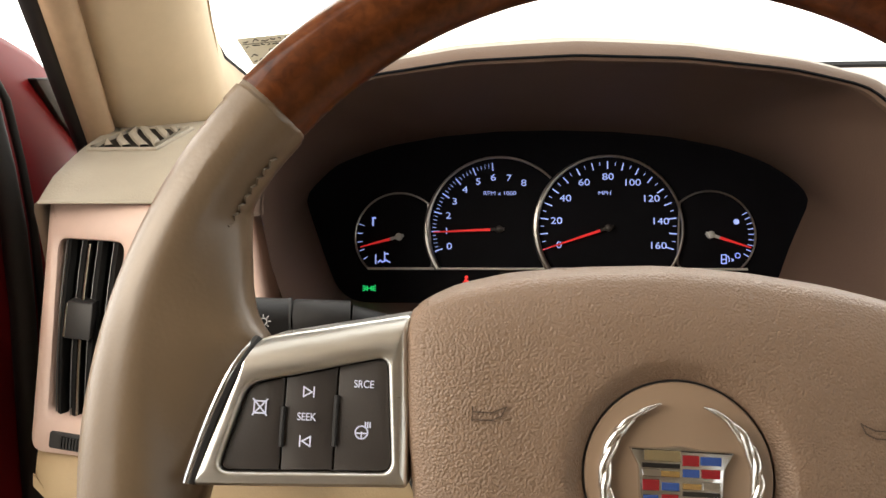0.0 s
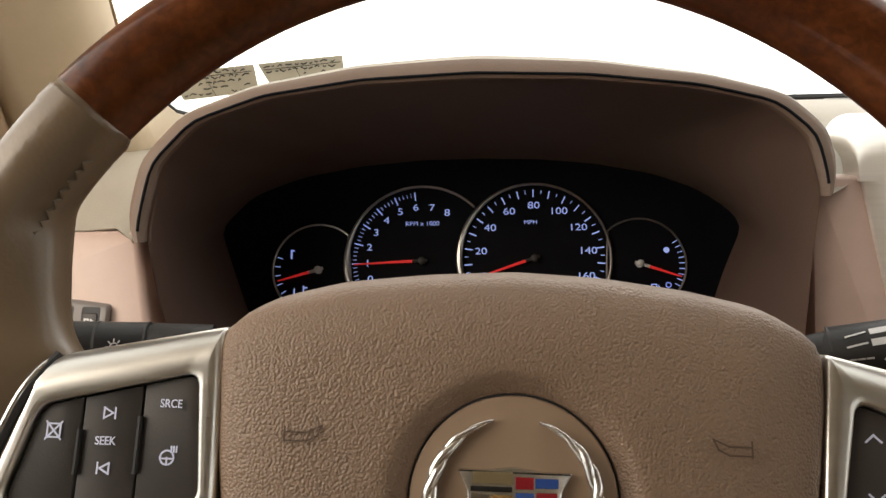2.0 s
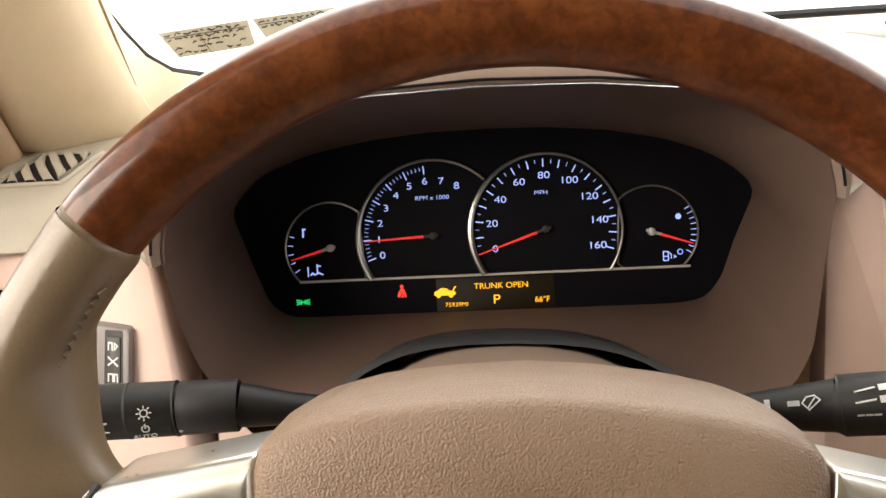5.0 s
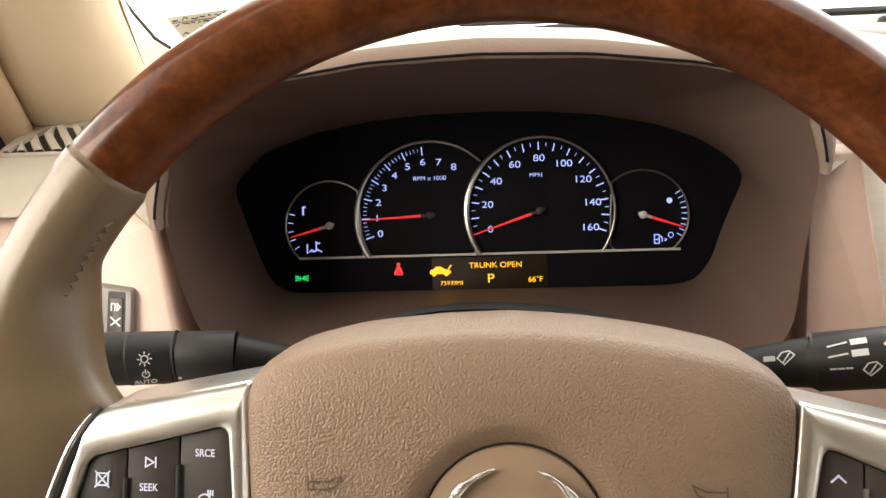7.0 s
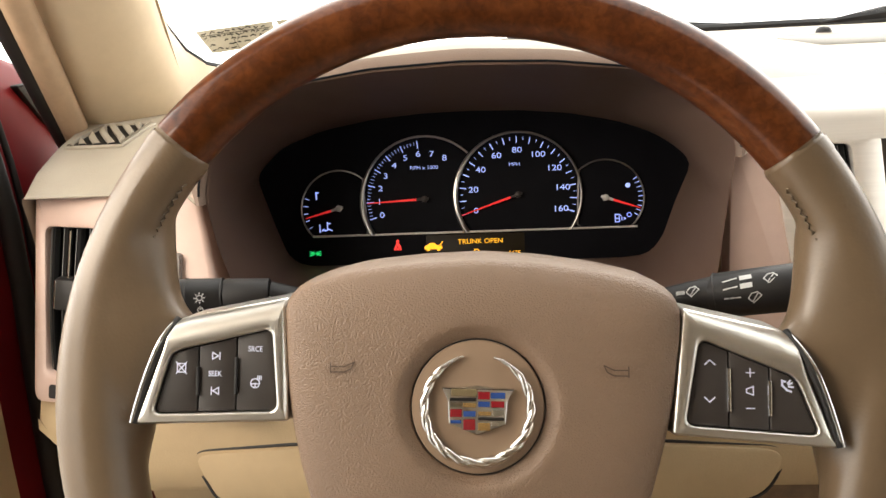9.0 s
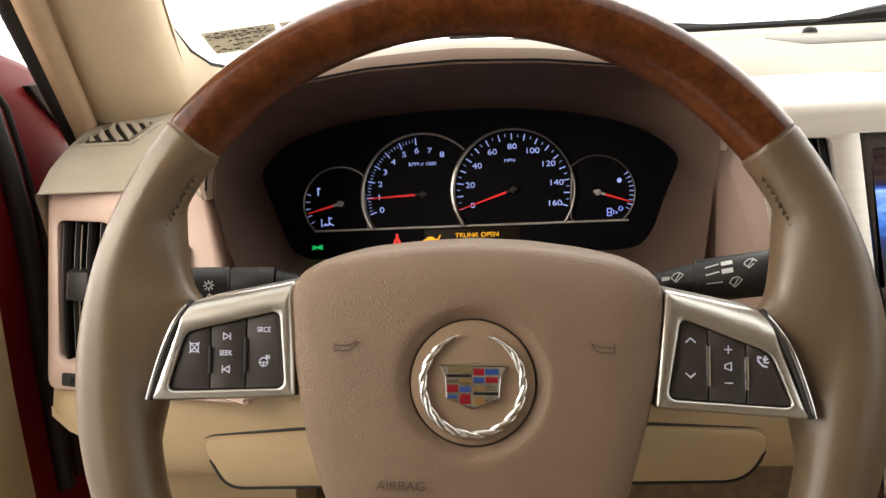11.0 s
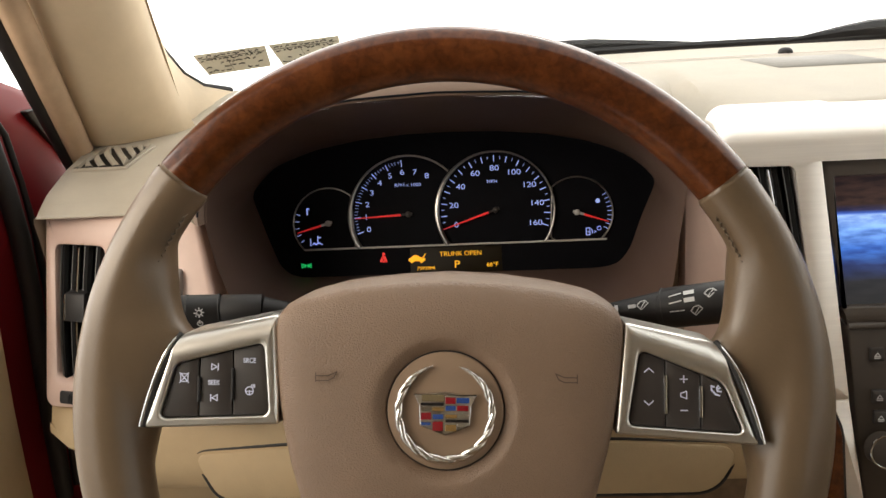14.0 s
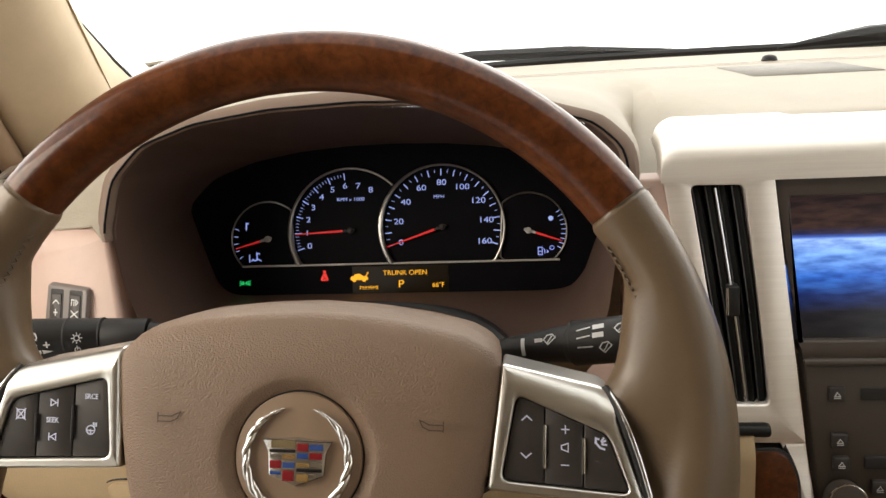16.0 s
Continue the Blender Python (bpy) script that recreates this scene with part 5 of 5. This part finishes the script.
seal = link("windscreen_seal", tube([(-0.312, 0.41, 0.190), (-0.3105, 0.44, 0.1665), (-0.3085, 0.48, 0.1334), (-0.3055, 0.51, 0.1100), (-0.2937, 0.535, 0.0931), (-0.270, 0.56, 0.084)], 0.0036, 8), M_RUBBER)
seal.matrix_world = CAR
tagged(seal, "black edge seal where the glass meets the pillar", "trim", kind="structure")
wiper = thing("wiper", CAR, "black windscreen wiper parked at the cowl", "wiper")
part("arm", tube([(0.40, 0.70, 0.094), (0.43, 0.70, 0.097), (0.47, 0.70, 0.101), (0.50, 0.70, 0.1035), (0.60, 0.70, 0.106), (0.75, 0.68, 0.108)], [0.002, 0.005, 0.009, 0.0115, 0.013, 0.012], 8), M_BLACK, wiper)
part("blade", tube([(-0.04, 0.690, 0.101), (0.04, 0.695, 0.104), (0.16, 0.70, 0.103), (0.26, 0.705, 0.097), (0.32, 0.705, 0.094)], [0.003, 0.007, 0.007, 0.005, 0.003], 8), M_RUBBER, wiper)

for k, (x0, x1, z0, z1) in enumerate(((-0.2955, -0.2135, 0.1274, 0.1340), (-0.2100, -0.1325, 0.1342, 0.1400))):
    st = thing("windscreen_sticker", CAR, "small pale paper sticker with handwriting on the windscreen", "sticker", "stickers on the windscreen")
    lo = 0.0235
    q = [(x0, 0.520, z0), (x1, 0.520, z1), (x1 - 0.001, 0.538, z1 - lo), (x0 + 0.009, 0.538, z0 - lo)]
    bm = loft([[q[0], q[1]], [q[3], q[2]]], closed=False)
    p = part("paper", bm, M_PAPER, st, smooth=False)
    p.modifiers.new("thick", "SOLIDIFY").thickness = 0.0004

    def sp(s, t):
        a, b = Vector(q[0]).lerp(Vector(q[1]), s), Vector(q[3]).lerp(Vector(q[2]), s)
        return tuple(a.lerp(b, t) + Vector((0, -0.0012, -0.0003)))
    rnd = random.Random(5 + k)
    for t in (0.12, 0.30, 0.48, 0.66, 0.84):
        s = 0.05
        while s < (0.9 if t < 0.2 else 0.85):
            n = rnd.uniform(0.03, 0.09)
            if not 0.34 < t < 0.9 or rnd.random() < 0.7:
                part("bar", tube([sp(s, t + rnd.uniform(-0.05, 0.05)), sp(s + n * 0.5, t + rnd.uniform(-0.06, 0.06)), sp(min(0.96, s + n), t)], 0.0006, 4), M_INK, st)
            s += n + rnd.uniform(0.015, 0.05)
    part("rule", tube([sp(0.03, 0.22), sp(0.97, 0.22)], 0.0003, 4), M_INK, st)
    part("rule", tube([sp(0.42, 0.22), sp(0.44, 0.97)], 0.0003, 4), M_INK, st)

# A pillar, its seals
pil = thing("pillar_trim", CAR, "sand-coloured cloth trim on the front roof pillar", "pillar trim", kind="structure")
L0, R0 = Vector((-0.340, 0.36, 0.060)), Vector((-0.290, 0.462, 0.052))
LD, RD = Vector((0.0260, -0.080, 0.0941)), Vector((0.020, -0.090, 0.1004))
rings = []
for i in range(13):
    f = -0.25 + 4.2 * i / 12
    a, b = L0 + LD * f, R0 + RD * f
    m = b - a
    n = Vector((0.90, -0.42, -0.05)).normalized()
    flare = 0.022 * math.exp(-((f + 0.2) / 0.55) ** 2)
    ring = [a, a + m * 0.06 + n * 0.010, a + m * 0.2 + n * 0.020, a + m * 0.36 + n * 0.026, a + m * 0.52 + n * (0.027 + flare * 0.3), a + m * 0.7 + n * (0.022 + flare * 0.6), a + m * 0.88 + n * (0.012 + flare), b + m * flare * 3, b - n * 0.03, a - n * 0.03]
    rings.append([tuple(p) for p in ring])
part("trim_panel", loft(rings), M_PILLAR, pil)
edge_r = [R0 + RD * f for f in (1.5, 1.15, 0.8, 0.5, 0.25, 0.0, -0.2)]
edge_s = [Vector(p) for p in ((-0.312, 0.41, 0.190), (-0.3105, 0.44, 0.1665), (-0.3085, 0.48, 0.1334), (-0.3055, 0.51, 0.1100), (-0.2937, 0.535, 0.0931), (-0.270, 0.555, 0.0830), (-0.250, 0.560, 0.078))]
rows = []
for a, b in zip(edge_r, edge_s):
    n = Vector((0.75, -0.6, 0.2)).normalized()
    rows.append([tuple(a - n * 0.004), tuple(a + n * 0.004), tuple(a.lerp(b, 0.3) + n * 0.006), tuple(a.lerp(b, 0.65) + n * 0.005), tuple(b + n * 0.001), tuple(b - n * 0.006)])
part("pillar_foot", loft(rows, closed=False), M_PILLAR, pil)
part("tan_seal", tube([tuple(L0 + LD * f + Vector((-0.010 - 0.005 * f, -0.014, 0.004))) for f in [-0.6 + 0.35 * k for k in range(14)]], 0.0115, 12), M_SEALTAN, pil, "tan rubbery door seal")
part("black_seal", tube([tuple(L0 + LD * f + Vector((-0.022 - 0.008 * f, -0.016, 0.002))) for f in [-0.6 + 0.35 * k for k in range(14)]], 0.0080, 12), M_RUBBER, pil, "black rubber door seal")

# ---- door opening: red body side, open door ----
jamb = thing("body_side", CAR, "red painted body side and hinge pillar at the open door", "car body")


def body_top(y):
    return lerp_table([(-0.2, 0.178), (0.20, 0.166), (0.31, 0.140), (0.39, 0.112), (0.425, 0.050), (0.47, 0.02)], y)


rows = []
for i in range(19):
    y = 0.19 + 0.31 * i / 18
    zt = body_top(y)
    rows.append([(-0.47, y, zt - 0.02), (-0.43, y, zt - 0.004), (-0.412, y, zt - 0.002), (-0.403, y, zt - 0.012), (-0.398, y, zt - 0.05), (-0.394 - 0.01 * math.sin(y * 30), y, -0.12), (-0.388, y, -0.35), (-0.38, y, -0.62)])
part("red_panel", loft(rows, closed=False), M_RED, jamb, "glossy red painted panel")
CAP = rounded([(0.350, 0.097), (0.371, 0.097), (0.389, 0.078), (0.421, 0.051), (0.414, 0.036), (0.379, 0.064)], 0.003, 3)
bm = slab(CAP, -0.006, 0.004, 0.0015)
for v in bm.verts:
    v.co = Vector((-0.398 + v.co.z, v.co.x, v.co.y))
part("corner_cap", bm, M_RUBBER, jamb, "black corner cap below the mirror")
seal_line = [(-0.404, 0.255, 0.142), (-0.397, 0.272, 0.110), (-0.392, 0.283, 0.083), (-0.392, 0.291, 0.039), (-0.392, 0.295, -0.006), (-0.392, 0.293, -0.059), (-0.392, 0.285, -0.123), (-0.392, 0.278, -0.190), (-0.392, 0.271, -0.259)]
part("black_seal", tube(seal_line, 0.0085, 12), M_RUBBER, jamb, "black rubber seal down the door opening")
part("black_seal", tube([(x + 0.002, y + 0.021, z) for x, y, z in seal_line], 0.003, 10), M_RUBBER, jamb)
rows = [[(-0.386, y, z), (-0.387, y - 0.03, z), (-0.39, y - 0.11, z)] for y, z in ((0.234, 0.004), (0.234, -0.041), (0.229, -0.085), (0.224, -0.136), (0.221, -0.189), (0.219, -0.240), (0.219, -0.45))]
part("scuff_trim", loft(rows, closed=False), M_KNEE, jamb, "sand-coloured trim beside the door opening")

# ---- footwell ----
pedal = thing("brake_pedal", CAR, "black rubber brake pedal hanging in the footwell", "pedal")
part("pad", box(-0.150, 0.335, -0.36, -0.055, 0.350, -0.30, 0.006), M_RUBBER, pedal)
part("arm", tube([(-0.10, 0.36, -0.31), (-0.10, 0.41, -0.16), (-0.10, 0.42, -0.08)], 0.007, 8), M_BLACK, pedal)
